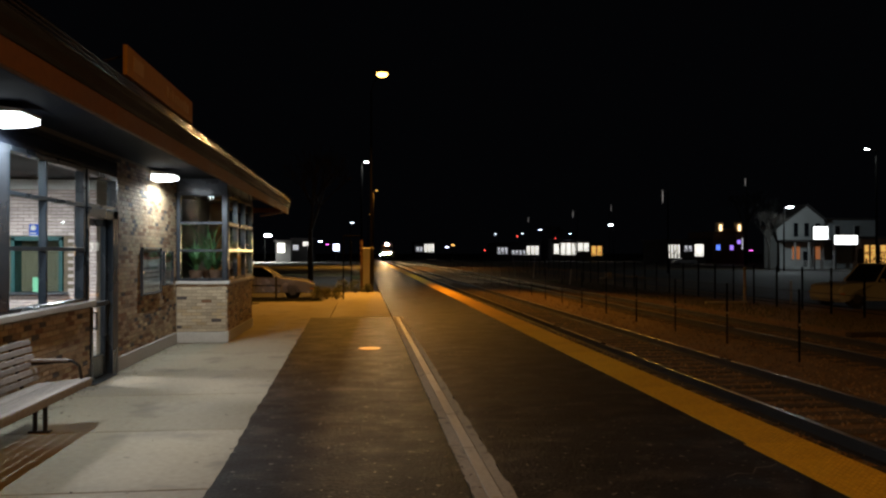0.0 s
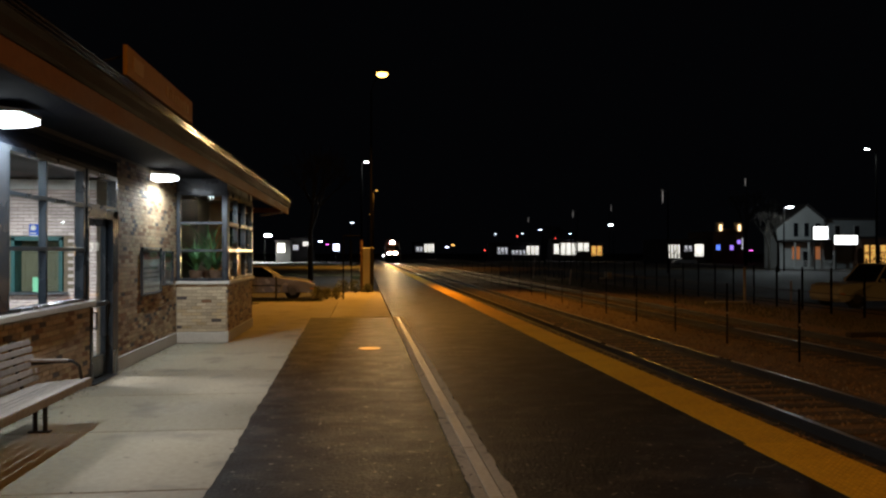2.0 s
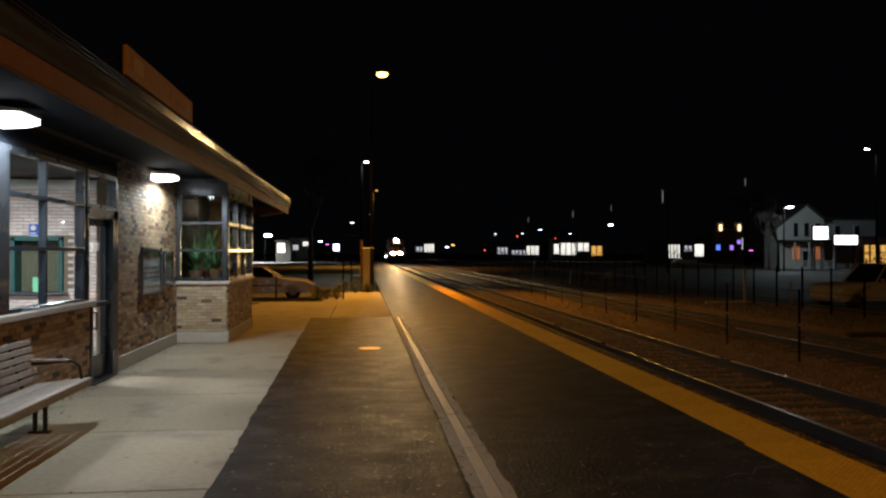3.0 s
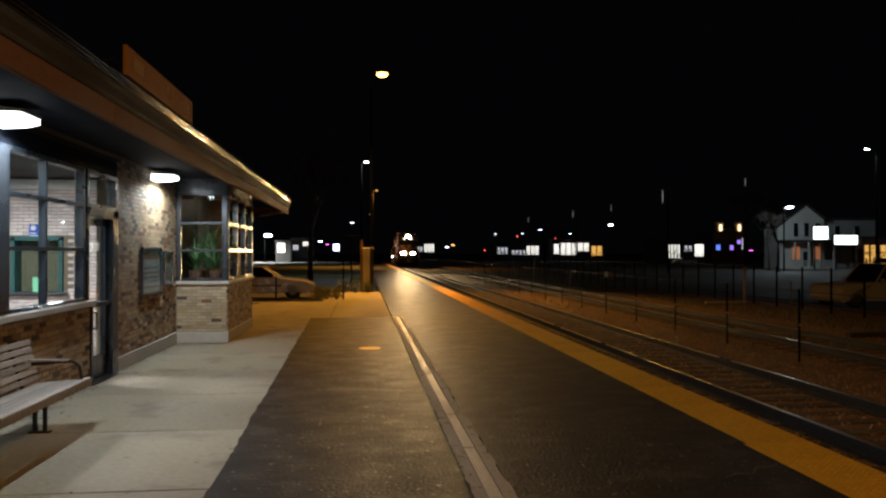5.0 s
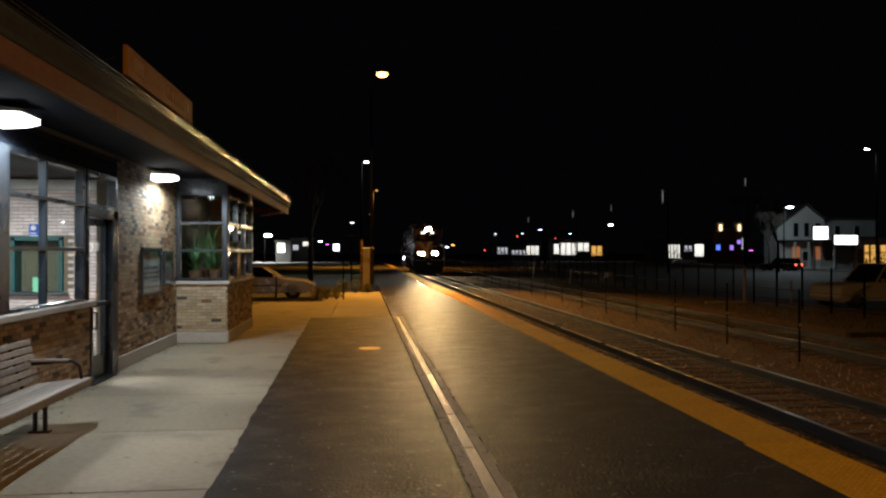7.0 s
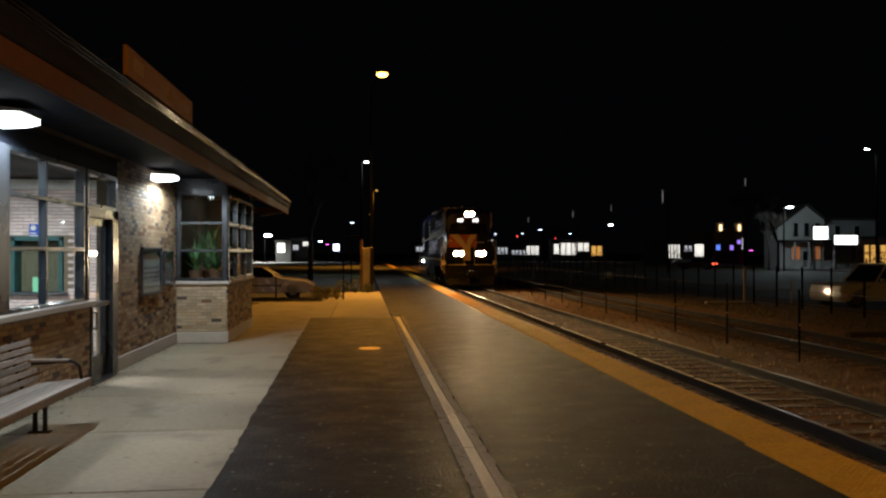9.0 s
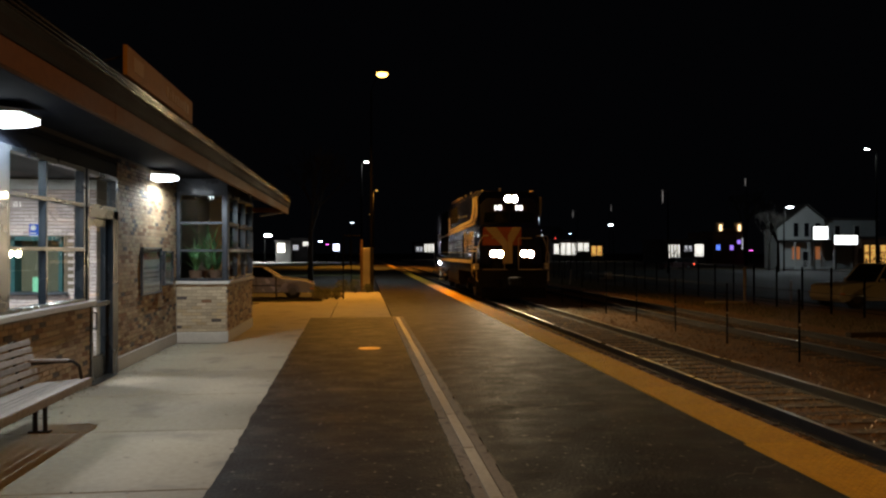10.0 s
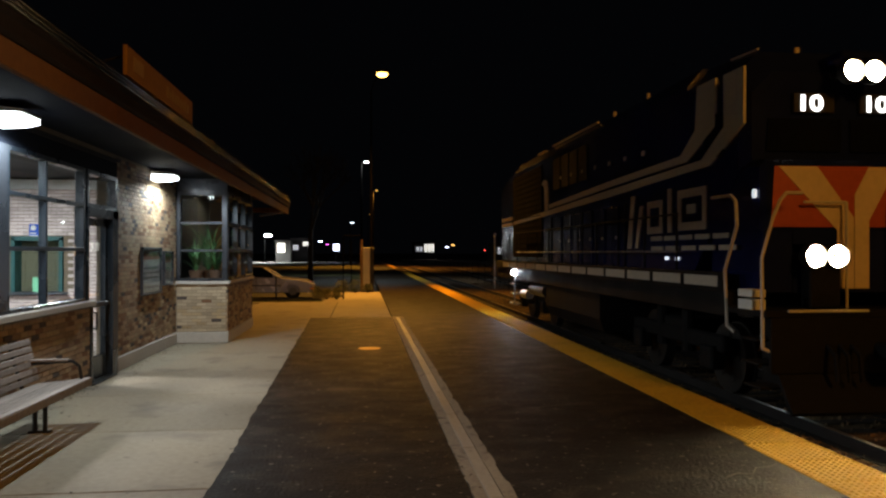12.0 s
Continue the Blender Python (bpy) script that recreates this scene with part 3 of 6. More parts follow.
# poster cases
for y0, y1, z0, z1 in ((13.72, 15.0, 1.14, 2.0), (15.2, 15.88, 1.26, 1.93)):
    case = thing("poster_case", "metal framed glazed notice case on the brick wall", "notice board", "poster cases")
    bm = B()
    x = WALL_X
    box(bm, x, x + 0.06, y0, y0 + 0.035, z0, z1, 0.004)
    box(bm, x, x + 0.06, y1 - 0.035, y1, z0, z1, 0.004)
    box(bm, x, x + 0.06, y0 + 0.035, y1 - 0.035, z1 - 0.035, z1, 0.004)
    box(bm, x, x + 0.06, y0 + 0.035, y1 - 0.035, z0, z0 + 0.035, 0.004)
    part("frame", bm, FRAME_BAY, case, "dark grey metal frame")
    part("sheet", quad_box(x + 0.001, x + 0.02, y0 + 0.05, y1 - 0.05, z0 + 0.05, z1 - 0.05), material("faded_notice_paper", (0.30, 0.29, 0.28), 0.7, vary=0.3, scale=10), case, "faded grey notices")
    part("heading", quad_box(x + 0.021, x + 0.024, y0 + 0.09, y1 - 0.09, z1 - 0.22, z1 - 0.09), material("dull_red_heading", (0.24, 0.08, 0.06), 0.7, vary=0.2), case)
    bm = B()
    for k in range(5):
        zz = z0 + 0.12 + k * (z1 - z0 - 0.42) / 5
        box(bm, x + 0.021, x + 0.0225, y0 + 0.1, y1 - 0.1 - 0.05 * (k % 3), zz, zz + 0.03)
    part("text_lines", bm, material("grey_print", (0.10, 0.10, 0.11), 0.7), case, "unreadable printed lines")
    p = part("pane", quad_box(x + 0.05, x + 0.054, y0 + 0.05, y1 - 0.05, z0 + 0.05, z1 - 0.05), GLASS, case)
    p.visible_shadow = False

# lobby seen through the glass
tagged(part("floor", quad_box(-10.7, WALL_X - 0.3, -4, 21.3, -0.02, 0.002), FLOOR_IN), "dull lobby floor tiles", "floor", kind="structure")
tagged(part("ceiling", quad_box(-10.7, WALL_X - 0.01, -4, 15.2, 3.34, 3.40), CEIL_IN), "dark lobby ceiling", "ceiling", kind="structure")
lobby = tagged(new("wall_lobby"), "whitewashed pink brick lobby wall with ticket window", "wall", kind="structure")
TW = (-6.69, -5.74, 1.15, 2.2)
LY = 15.2
bm = B()
for x0, x1, z0, z1 in ((-10.7, TW[0], 0, 3.335), (TW[1], WALL_X - 0.31, 0, 3.335), (TW[0], TW[1], 0, TW[2]), (TW[0], TW[1], TW[3], 3.335)):
    box(bm, x0, x1, LY + 0.012, LY + 0.3, z0, z1)
part("backing", bm, MORTAR, lobby)
brick_field(lobby, pose(-8.6, LY, 0.0), -8.6 * -1 + WALL_X - 0.32, 3.3, BRICK_INSIDE, 0, 5,
            holes=((TW[0] + 8.6, TW[1] + 8.6, TW[2], TW[3]),), rest_mat=BRICK_INSIDE)
part("beam", quad_box(-10.7, WALL_X - 0.3, LY - 0.12, LY - 0.008, 3.12, 3.3), WHITE, lobby, "pale painted ceiling beam")
bm = B()
for x0, x1, z0, z1 in ((TW[0], TW[0] + 0.075, TW[2], TW[3]), (TW[1] - 0.075, TW[1], TW[2], TW[3]), (TW[0], TW[1], TW[3] - 0.065, TW[3] + 0.02)):
    box(bm, x0, x1, LY - 0.04, LY + 0.32, z0, z1, 0.006)
part("window_trim", bm, TEAL, lobby, "teal painted ticket window trim")
part("counter", quad_box(TW[0] - 0.1, TW[1] + 0.1, LY - 0.14, LY + 0.35, TW[2] - 0.05, TW[2], 0.008), FRAME_PALE, lobby, "grey ticket counter ledge")
part("blind", quad_box(TW[0], TW[1], LY + 0.26, LY + 0.28, TW[2], TW[3]), SHADE, lobby, "drawn olive blind")
notice = thing("notice_card", "mint green card leaning in the ticket window", "card")
part("card", quad_box(-6.31, -6.19, LY + 0.02, LY + 0.032, TW[2] + 0.002, TW[2] + 0.28), GREEN_CARD, notice)
poster = thing("blue_poster", "small blue notice with white disc on lobby wall", "poster")
part("panel", quad_box(-6.355, -6.175, LY - 0.03, LY - 0.008, 2.19, 2.455), BLUE_SIGN, poster)
bm = B()
bmesh.ops.create_cone(bm, cap_ends=True, segments=16, radius1=0.05, radius2=0.05, depth=0.006, matrix=pose(-6.28, LY - 0.033, 2.38, 90))
box(bm, -6.335, -6.20, LY - 0.035, LY - 0.03, 2.215, 2.24)
box(bm, -6.335, -6.23, LY - 0.035, LY - 0.03, 2.265, 2.29)
part("marks", bm, WHITE, poster, "white disc and bars")
for y in (8.0, 12.6):
    cl = thing("lobby_ceiling_light", "lit white ceiling fixture inside the lobby", "lamp", "lobby lights")
    part("diffuser", quad_box(-6.9, -5.7, y - 0.15, y + 0.15, 3.26, 3.31, 0.01), LAMP_WHITE, cl)
    part("stem", quad_box(-6.4, -6.2, y - 0.05, y + 0.05, 3.31, 3.338), METAL_GREY, cl)

# ---- locomotive ----
# local space: rail top at z 0, nose at y 0, tail towards +y
L_BLUE = material("deep_blue_loco_paint", (0.008, 0.012, 0.060), 0.16, vary=0.25, scale=3, bump=0.05, spec=0.45, sheen_vary=0.06)
L_DARK = material("black_underframe_grime", (0.008, 0.0075, 0.0075), 0.75, spec=0.15, vary=0.4, scale=5, bump=0.4)
# grille colour: near black, darker than the underframe and almost without gloss
L_GRILLE = material("near_black_grille", (0.003, 0.003, 0.003), 0.95, spec=0.03, vary=0.3)
L_PALE = material("pale_stripe_paint", (0.50, 0.45, 0.36), 0.45, vary=0.15, scale=5)
L_RED = material("orange_red_nose_paint", (0.42, 0.078, 0.034), 0.4, vary=0.15, scale=4, coat=0.3)
L_CREAM = material("cream_nose_stripe_paint", (0.66, 0.52, 0.33), 0.4, vary=0.12, scale=4)
L_RAIL = material("pale_handrail_paint", (0.55, 0.50, 0.42), 0.45, vary=0.15)
L_WHEEL = material("dark_wheel_steel", (0.05, 0.045, 0.04), 0.5, 0.7, vary=0.3)
L_GLASS = material("dark_cab_glass", (0.006, 0.007, 0.009), 0.06, vary=0.1, spec=0.8)
HEADLIGHT = glowing("headlight_filament", (1.0, 0.64, 0.29), 540000.0)
# bowl emits on its own, in place of the bulb light it reflects
REFLECTOR_GLOW = glowing("headlight_bowl_glow", (1.0, 0.78, 0.46), 500.0)
NUMBER_GLOW = glowing("lit_number_face", (1.0, 0.98, 0.94), 3.0)
MARKER = glowing("white_marker_lamp", (0.85, 0.93, 1.0), 260.0)

loco = thing("locomotive", "dark blue diesel locomotive with red and cream striped nose", "locomotive")
W, LEN = 1.36, 17.7


def loft(bm, sections):
    """Closed skin through outlines of equal point count; a section is (y, [(x, z), ...])."""
    rings = [[bm.verts.new((x, y, z)) for x, z in pts] for y, pts in sections]
    n = len(rings[0])
    for p, q in zip(rings, rings[1:]):
        for i in range(n):
            bm.faces.new((p[i], p[(i + 1) % n], q[(i + 1) % n], q[i]))
    bm.faces.new(rings[0])
    bm.faces.new(rings[-1][::-1])
    return bm


def hull(w, z0, z1, shoulder, top_w):
    return [(-w, z0), (-w, z1 - shoulder), (-top_w, z1), (top_w, z1), (w, z1 - shoulder), (w, z0)]


bm = loft(B(), [(2.3, hull(W, 1.55, 4.80, 0.30, 1.12)), (7.2, hull(W, 1.55, 4.80, 0.30, 1.12)), (LEN - 2.6, hull(W, 1.55, 4.86, 0.30, 1.12)), (LEN - 0.5, hull(W, 1.55, 4.62, 0.36, 1.02)), (LEN, hull(W - 0.06, 1.55, 4.50, 0.36, 0.95))])
body = part("body", bm, L_BLUE, loco, "dark blue carbody")
bm = loft(B(), [(0.62, hull(1.26, 3.1, 4.36, 0.28, 0.98)), (0.80, hull(1.345, 3.08, 4.66, 0.30, 1.08)), (2.29, hull(1.365, 1.55, 4.76, 0.30, 1.10))])
cab = part("cab", bm, L_BLUE, loco, "dark blue driver's cab")
bm = loft(B(), [(0.25, hull(1.25, 2.32, 3.12, 0.12, 1.14)), (0.33, hull(1.32, 2.32, 3.20, 0.10, 1.24)), (1.6, hull(1.362, 2.32, 3.30, 0.1, 1.28))])
nose = part("nose", bm, L_BLUE, loco, "dark blue short nose")
for x0, x1 in ((-1.32, -0.93), (-0.36, 0.36), (0.93, 1.32)):
    part("lamp_surround", quad_box(x0, x1, 0.25, 1.6, 1.55, 2.318, 0.01), L_BLUE, nose)
for x in (-0.645, 0.645):
    part("lamp_surround", quad_box(x - 0.283, x + 0.283, 0.25, 1.6, 1.55, 1.85), L_BLUE, nose)
    part("lamp_surround", quad_box(x - 0.283, x + 0.283, 0.25, 1.6, 2.15, 2.318), L_BLUE, nose)
# striped nose face
bm = prism(B(), [(-1.22, 2.36), (0.44, 2.36), (0.44, 3.11), (-1.17, 3.11)], 0.238, 0.246, "y")
part("nose_panel", bm, L_RED, nose, "orange red nose panel")
for pts in ([(-1.12, 3.105), (-0.62, 3.105), (-0.14, 2.48), (-0.14, 1.60), (-0.36, 1.60), (-0.36, 2.32)],
            [(0.43, 3.105), (0.06, 3.105), (-0.13, 2.76), (-0.13, 1.60), (0.06, 1.60), (0.06, 2.44)]):
    part("nose_stripe", prism(B(), pts, 0.230, 0.2375, "y"), L_CREAM, nose, "cream diagonal stripe")
for x0, x1 in ((-1.08, -0.06), (0.06, 1.08)):
    part("windshield", prism(B(), [(x0, 3.34), (x1, 3.34), (x1 * 0.97, 3.76), (x0 * 0.97, 3.76)], 0.59, 0.64, "y"), L_GLASS, cab, "dark windshield pane")
for s in (-1, 1):
    x = s * W
    lo, hi = (x - 0.012, x + 0.0) if s < 0 else (x, x + 0.012)
    part("side_window", quad_box(lo - 0.01 * (s < 0), hi + 0.01 * (s > 0), 1.15, 1.75, 3.35, 3.95), L_GLASS, cab, "dark cab side window")
    # two stripes run along the hood and turn up over the cab side
    for pts in ([(0.59, 4.42), (0.60, 3.69), (1.55, 3.26), (5.90, 3.134), (LEN - 2.5, 2.93), (LEN - 2.5, 3.03), (5.90, 3.27), (1.80, 3.366), (1.12, 3.73), (1.13, 4.42)],
                [(1.36, 4.44), (1.376, 3.776), (2.28, 3.397), (5.90, 3.33), (10.0, 3.21), (10.6, 3.19), (10.6, 3.29), (10.0, 3.31), (5.90, 3.44), (2.51, 3.513), (2.0, 3.82), (1.93, 4.44)]):
        part("side_stripe", prism(B(), pts, lo - 0.012, hi + 0.012), L_PALE, body, "pale painted stripe")
    for z0, z1 in ((2.92, 3.02), (3.10, 3.20)):
        part("side_stripe", quad_box(lo - 0.010, hi + 0.010, LEN - 2.2, LEN - 0.52, z0, z1), L_PALE, body, "pale painted stripe")
    # rounded upright stripe before the dark radiator bay
    arch = [(10.72, 3.12), (10.72, 3.72)] + [(11.1 - 0.38 * math.cos(a), 3.72 + 0.26 * math.sin(a)) for a in (0.5, 1.0, 1.57, 2.1)] + [(11.40, 3.86), (11.22, 3.86), (11.10, 3.72), (11.06, 3.12)]
    part("side_stripe", prism(B(), arch, lo - 0.012, hi + 0.012), L_PALE, body, "pale rounded stripe")
    grille = part("radiator_grille", quad_box(lo - 0.008, hi + 0.008, 11.42, LEN - 2.45, 1.92, 4.42, 0.01), L_GRILLE, body, "black radiator grille bay")
    for k in range(16):
        zz = 2.0 + k * 0.15
        part("slat", prism(B(), [(lo - 0.010, zz), (hi + 0.010, zz), (hi + 0.010 * (s > 0) + 0.010, zz + 0.03), (lo - 0.010 * (s < 0) - 0.010, zz + 0.03)], 11.5, LEN - 2.55, "y"), L_GRILLE, grille)
    y = 0.9
    while y < LEN - 2.6:
        part("sill_dash", quad_box(s * 1.578 - 0.006, s * 1.578 + 0.006, y, y + 1.02, 1.60, 1.74), L_PALE, loco, "pale painted sill block")
        y += 1.17
    # emblem of plain bars and frames
    for y0, y1, y2, y3, z0, z1 in ((4.82, 4.64, 4.44, 4.62, 2.12, 3.05), (4.44, 4.30, 4.06, 4.20, 2.12, 2.85)):
        part("emblem_bar", prism(B(), [(y0, z0), (y1, z0), (y2, z1), (y3, z1)], lo - 0.008, hi + 0.008), L_PALE, body, "pale slanted bar")
    for y0, y1, z0, z1, w in ((3.22, 3.86, 2.36, 2.90, 0.11), (1.66, 2.62, 2.38, 2.99, 0.12)):
        bm = B()
        for a0, a1, b0, b1 in ((y0, y0 + w, z0, z1), (y1 - w, y1, z0, z1), (y0 + w, y1 - w, z1 - w, z1), (y0 + w, y1 - w, z0, z0 + w)):
            box(bm, lo - 0.006, hi + 0.006, a0, a1, b0, b1)
        part("emblem_frame", bm, L_PALE, body, "pale square outline")
    for y0, y1, z0, z1 in ((2.86, 3.00, 2.36, 3.05), (2.0, 2.3, 2.62, 2.76)):
        part("emblem_bar", quad_box(lo - 0.006, hi + 0.006, y0, y1, z0, z1), L_PALE, body, "pale bar")
    for k in range(5):
        part("emblem_bar", quad_box(lo - 0.006, hi + 0.006, 1.0 + 0.56 * k, 1.46 + 0.56 * k, 2.24, 2.31), L_PALE, body, "pale bar")
        part("emblem_bar", quad_box(lo - 0.006, hi + 0.006, 0.80 + 0.60 * k, 1.28 + 0.60 * k, 2.08, 2.15), L_PALE, body, "pale bar")
    for k in range(9):
        bm = box(B(), lo - 0.007, hi + 0.007, 4.95 + k * 0.68, 4.985 + k * 0.68, 1.75, 2.95)
        part("panel_seam", bm, L_DARK, body)
    for k in range(6):
        y0 = 5.3 + k * 0.82
        door = part("hood_door", quad_box(lo - 0.016, hi + 0.016, y0, y0 + 0.62, 1.82, 2.92, 0.012), L_BLUE, body, "blue hood access door")
        part("latch", quad_box(s * (W + 0.028) - 0.012, s * (W + 0.028) + 0.012, y0 + 0.05, y0 + 0.13, 2.3, 2.36, 0.004), L_RAIL, door, "pale latch")
    for k in range(7):
        bm = box(B(), s * W - 0.02, s * W + 0.02, 4.0 + k * 0.9, 4.12 + k * 0.9, 3.72 + 0.02 * k, 3.80 + 0.02 * k, 0.004)
        part("latch", bm, L_RAIL, body, "small pale latch")
    for k in range(4):
        part("louver", box(B(), s * W - 0.02, s * W + 0.02, 7.3 + k * 0.75, 7.95 + k * 0.75, 3.62, 4.40, 0.01), L_DARK, body, "dark intake louver")
    # walkway handrail on thin posts
    for k in range(10):
        y0 = 2.25 + 1.28 * k
        part("rail_post", rod(B(), (s * 1.55, y0, 1.60), (s * 1.55, y0, 2.62), 0.018, n=6), L_DARK, loco)
    part("walkway_rail", pipe(B(), [(s * 1.55, 2.2, 2.62), (s * 1.55, 13.85, 2.62)], 0.016), L_DARK, loco)
    part("walkway_rail", pipe(B(), [(s * 1.57, 2.2, 2.06), (s * 1.57, 13.85, 2.06)], 0.011), METAL_GREY, loco, "thin bright lower rail")
    part("sill_plate", quad_box(s * 1.535 - 0.035, s * 1.535 + 0.035, 0.8, LEN - 0.3, 1.54, 1.79, 0.006), L_DARK, loco, "black sill plate")
    part("class_lamp", quad_box(s * 1.36 - 0.025, s * 1.36 + 0.025, 0.34, 0.40, 2.72, 2.83, 0.015), glowing("pale_class_lamp", (0.82, 0.92, 1.0), 0.8), loco, "small pale class lamp")
    # rear steps and brake gear, near the step lamp
    for k in range(3):
        part("rear_step", quad_box(s * 1.30, s * 1.56, LEN - 3.3, LEN - 2.75, 0.45 + 0.3 * k, 0.49 + 0.3 * k, 0.006), METAL_GREY, loco, "bare metal step")
    part("rear_step_side", quad_box(s * 1.50, s * 1.53, LEN - 3.35, LEN - 3.30, 0.42, 1.5), METAL_GREY, loco)
    part("brake_cylinder", rod(B(), (s * 1.36, LEN - 4.7, 0.82), (s * 1.36, LEN - 3.9, 0.82), 0.13, 0.13, 12), METAL_GREY, loco, "grey brake cylinder")
    part("air_tank", rod(B(), (s * 1.32, 10.9, 1.02), (s * 1.32, 12.6, 1.02), 0.17, 0.17, 14), L_WHEEL, loco, "long dark air tank")
# roof gear
for y in (7.5, 9.4, 11.3):
    bm = B()
    bmesh.ops.create_cone(bm, cap_ends=True, segments=16, radius1=0.55, radius2=0.5, depth=0.16, matrix=pose(0, y, 4.70))
    part("roof_fan", bm, L_DARK, loco, "dark roof fan housing")
part("exhaust", quad_box(-0.3, 0.3, 5.2, 6.4, 4.60, 4.82, 0.02), L_DARK, loco)
bm = rod(B(), (-0.3, 1.2, 4.7), (-0.3, 1.2, 4.84), 0.045, 0.04, 10)
part("beacon", bm, L_RAIL, loco, "small pale roof beacon")
for y in (4.6, 6.4):
    part("lifting_lug", quad_box(-1.08, -1.02, y, y + 0.06, 4.80, 4.93, 0.01), L_RAIL, loco, "small pale roof lug")
part("roof_hatch", quad_box(-0.9, 0.3, 13.2, 13.9, 4.84, 5.06, 0.03), L_RAIL, loco, "pale roof hatch")
for s in (-1, 1):
    part("roof_rail", pipe(B(), [(s * 1.12, 7.3, 4.86), (s * 1.12, 11.2, 4.90)], 0.028), L_RAIL, loco, "pale roof edge rail")
    # pale pipe paints the bright highlight on the cab's roof edge
    part("roof_lip_highlight", pipe(B(), [(s * 1.08, 0.78, 4.69), (s * 1.08, 1.5, 4.73)], 0.016), L_RAIL, loco)
    # two small pale blue glowing blocks low on each body side
    for y in (2.6, 3.0):
        part("side_glow_block", quad_box(s * 1.366 - 0.02, s * 1.366 + 0.02, y, y + 0.09, 1.93, 1.98, 0.006), glowing("small_side_glow", (0.8, 0.88, 1.0), 1.2), body, "small glowing block on the body side")
# lamps: lit bulb set deep in a round tube
def tube(bm, x, z, y0, y1, r0, r1, n=20):
    rings = [[bm.verts.new((x + r * math.cos(2 * math.pi * k / n), yy, z + r * math.sin(2 * math.pi * k / n))) for k in range(n)] for yy, r in ((y0, r0), (y1, r1))]
    for k in range(n):
        bm.faces.new((rings[0][k], rings[0][(k + 1) % n], rings[1][(k + 1) % n], rings[1][k]))
    return bm


def lamp_unit(name, x, z, y_front, mouth, core, depth, parent, label):
    """A round lamp: a bowl glowing by its own emission in a short hood, and a narrow bright beam from its middle."""
    bm = tube(B(), x, z, y_front, y_front + 0.14, mouth + 0.02, mouth + 0.02)
    tube(bm, x, z, y_front, y_front, mouth + 0.02, mouth)
    tube(bm, x, z, y_front, y_front + 0.08, mouth, mouth)
    tube(bm, x, z, y_front + 0.14, y_front + 0.14, mouth + 0.02, core)
    tube(bm, x, z, y_front + 0.08, y_front + depth, core, core)
    unit = part(name, bm, L_DARK, parent, label)
    part("reflector", tube(B(), x, z, y_front + 0.05, y_front + 0.08, mouth - 0.001, core + 0.001), REFLECTOR_GLOW, unit, "reflector bowl with its own glow")
    part("back_cap", rod(B(), (x, y_front + depth, z), (x, y_front + depth + 0.03, z), core + 0.02, n=20), L_DARK, unit)
    bm = B()
    bmesh.ops.create_cone(bm, cap_ends=True, segments=10, radius1=core * 0.95, radius2=core * 0.95, depth=0.004, matrix=pose(x, y_front + depth - 0.01, z, 90))
    part("bulb", bm, HEADLIGHT, unit, "brilliant warm lamp")


for x in (-0.14, 0.14):
    lamp_unit("headlight", x, 4.30, 0.20, 0.132, 0.032, 0.38, loco, "bright round upper headlight")
for x in (-0.785, -0.505, 0.505, 0.785):
    lamp_unit("ditch_light", x, 2.0, -0.02, 0.132, 0.042, 0.60, loco, "bright round lower lamp")
part("headlight_box", quad_box(-0.29, 0.29, 0.24, 0.9, 4.437, 4.56, 0.03), L_BLUE, loco)
for x in (-0.645, 0.645):
    bm = box(B(), x - 0.20, x + 0.20, 0.03, 0.24, 1.37, 1.86, 0.02)
    part("lamp_bracket", bm, L_DARK, loco)
for s, y in ((-1, 0.58), (1, 0.58)):
    board = part("number_board", quad_box(s * 0.45 - 0.28, s * 0.45 + 0.28, y - 0.02, y + 0.2, 3.83, 4.09, 0.01), METAL_BLACK, loco, "black lit number board")
    cu = bpy.data.curves.new("number", "FONT")
    cu.body, cu.size, cu.align_x, cu.extrude, cu.offset = "10", 0.28, "LEFT", 0.003, 0.008
    me = bpy.data.meshes.new_from_object(new("number_source", cu).evaluated_get(bpy.context.evaluated_depsgraph_get()))
    bpy.data.objects.remove(bpy.data.objects["number_source"])
    me.materials.clear()
    me.materials.append(NUMBER_GLOW)
    num = new("number", me)
    num.parent = board
    num.matrix_basis = pose(s * 0.45 - 0.245, y - 0.026, 3.86, 90, 0, 0) @ Matrix.Diagonal((1.3, 1, 1, 1))

# front platform, pilot, steps, coupler
bm = B()
box(bm, -1.52, 1.52, -0.16, 0.8, 1.28, 1.36, 0.01)
box(bm, -1.45, 1.45, -0.16, -0.10, 0.62, 1.28, 0.01)
prism(bm, [(-0.14, 0.62), (-0.44, 0.22), (-0.40, 0.18), (-0.08, 0.60)], -1.35, 1.35)
part("pilot", bm, L_DARK, loco, "black pilot plate")
for x0, x1 in ((-1.25, -0.25), (0.25, 1.25)):
    bm = box(B(), x0, x1, -0.20, -0.17, 1.345, 1.375)
    part("pilot_trim", bm, L_RAIL, loco, "pale edge bar")
for s in (-1, 1):
    bm = box(B(), s * 1.16, s * 1.19, -0.05, 0.5, 0.4, 1.3)
    for k in range(4):
        box(bm, s * 1.18, s * 1.52, -0.05 + 0.05 * k, 0.35 + 0.05 * k, 0.42 + k * 0.28, 0.45 + k * 0.28, 0.006)
    part("steps", bm, L_DARK, loco, "black boarding steps")
STEP_EDGE = material("pale_step_edge", (0.75, 0.73, 0.66), 0.5, vary=0.1)
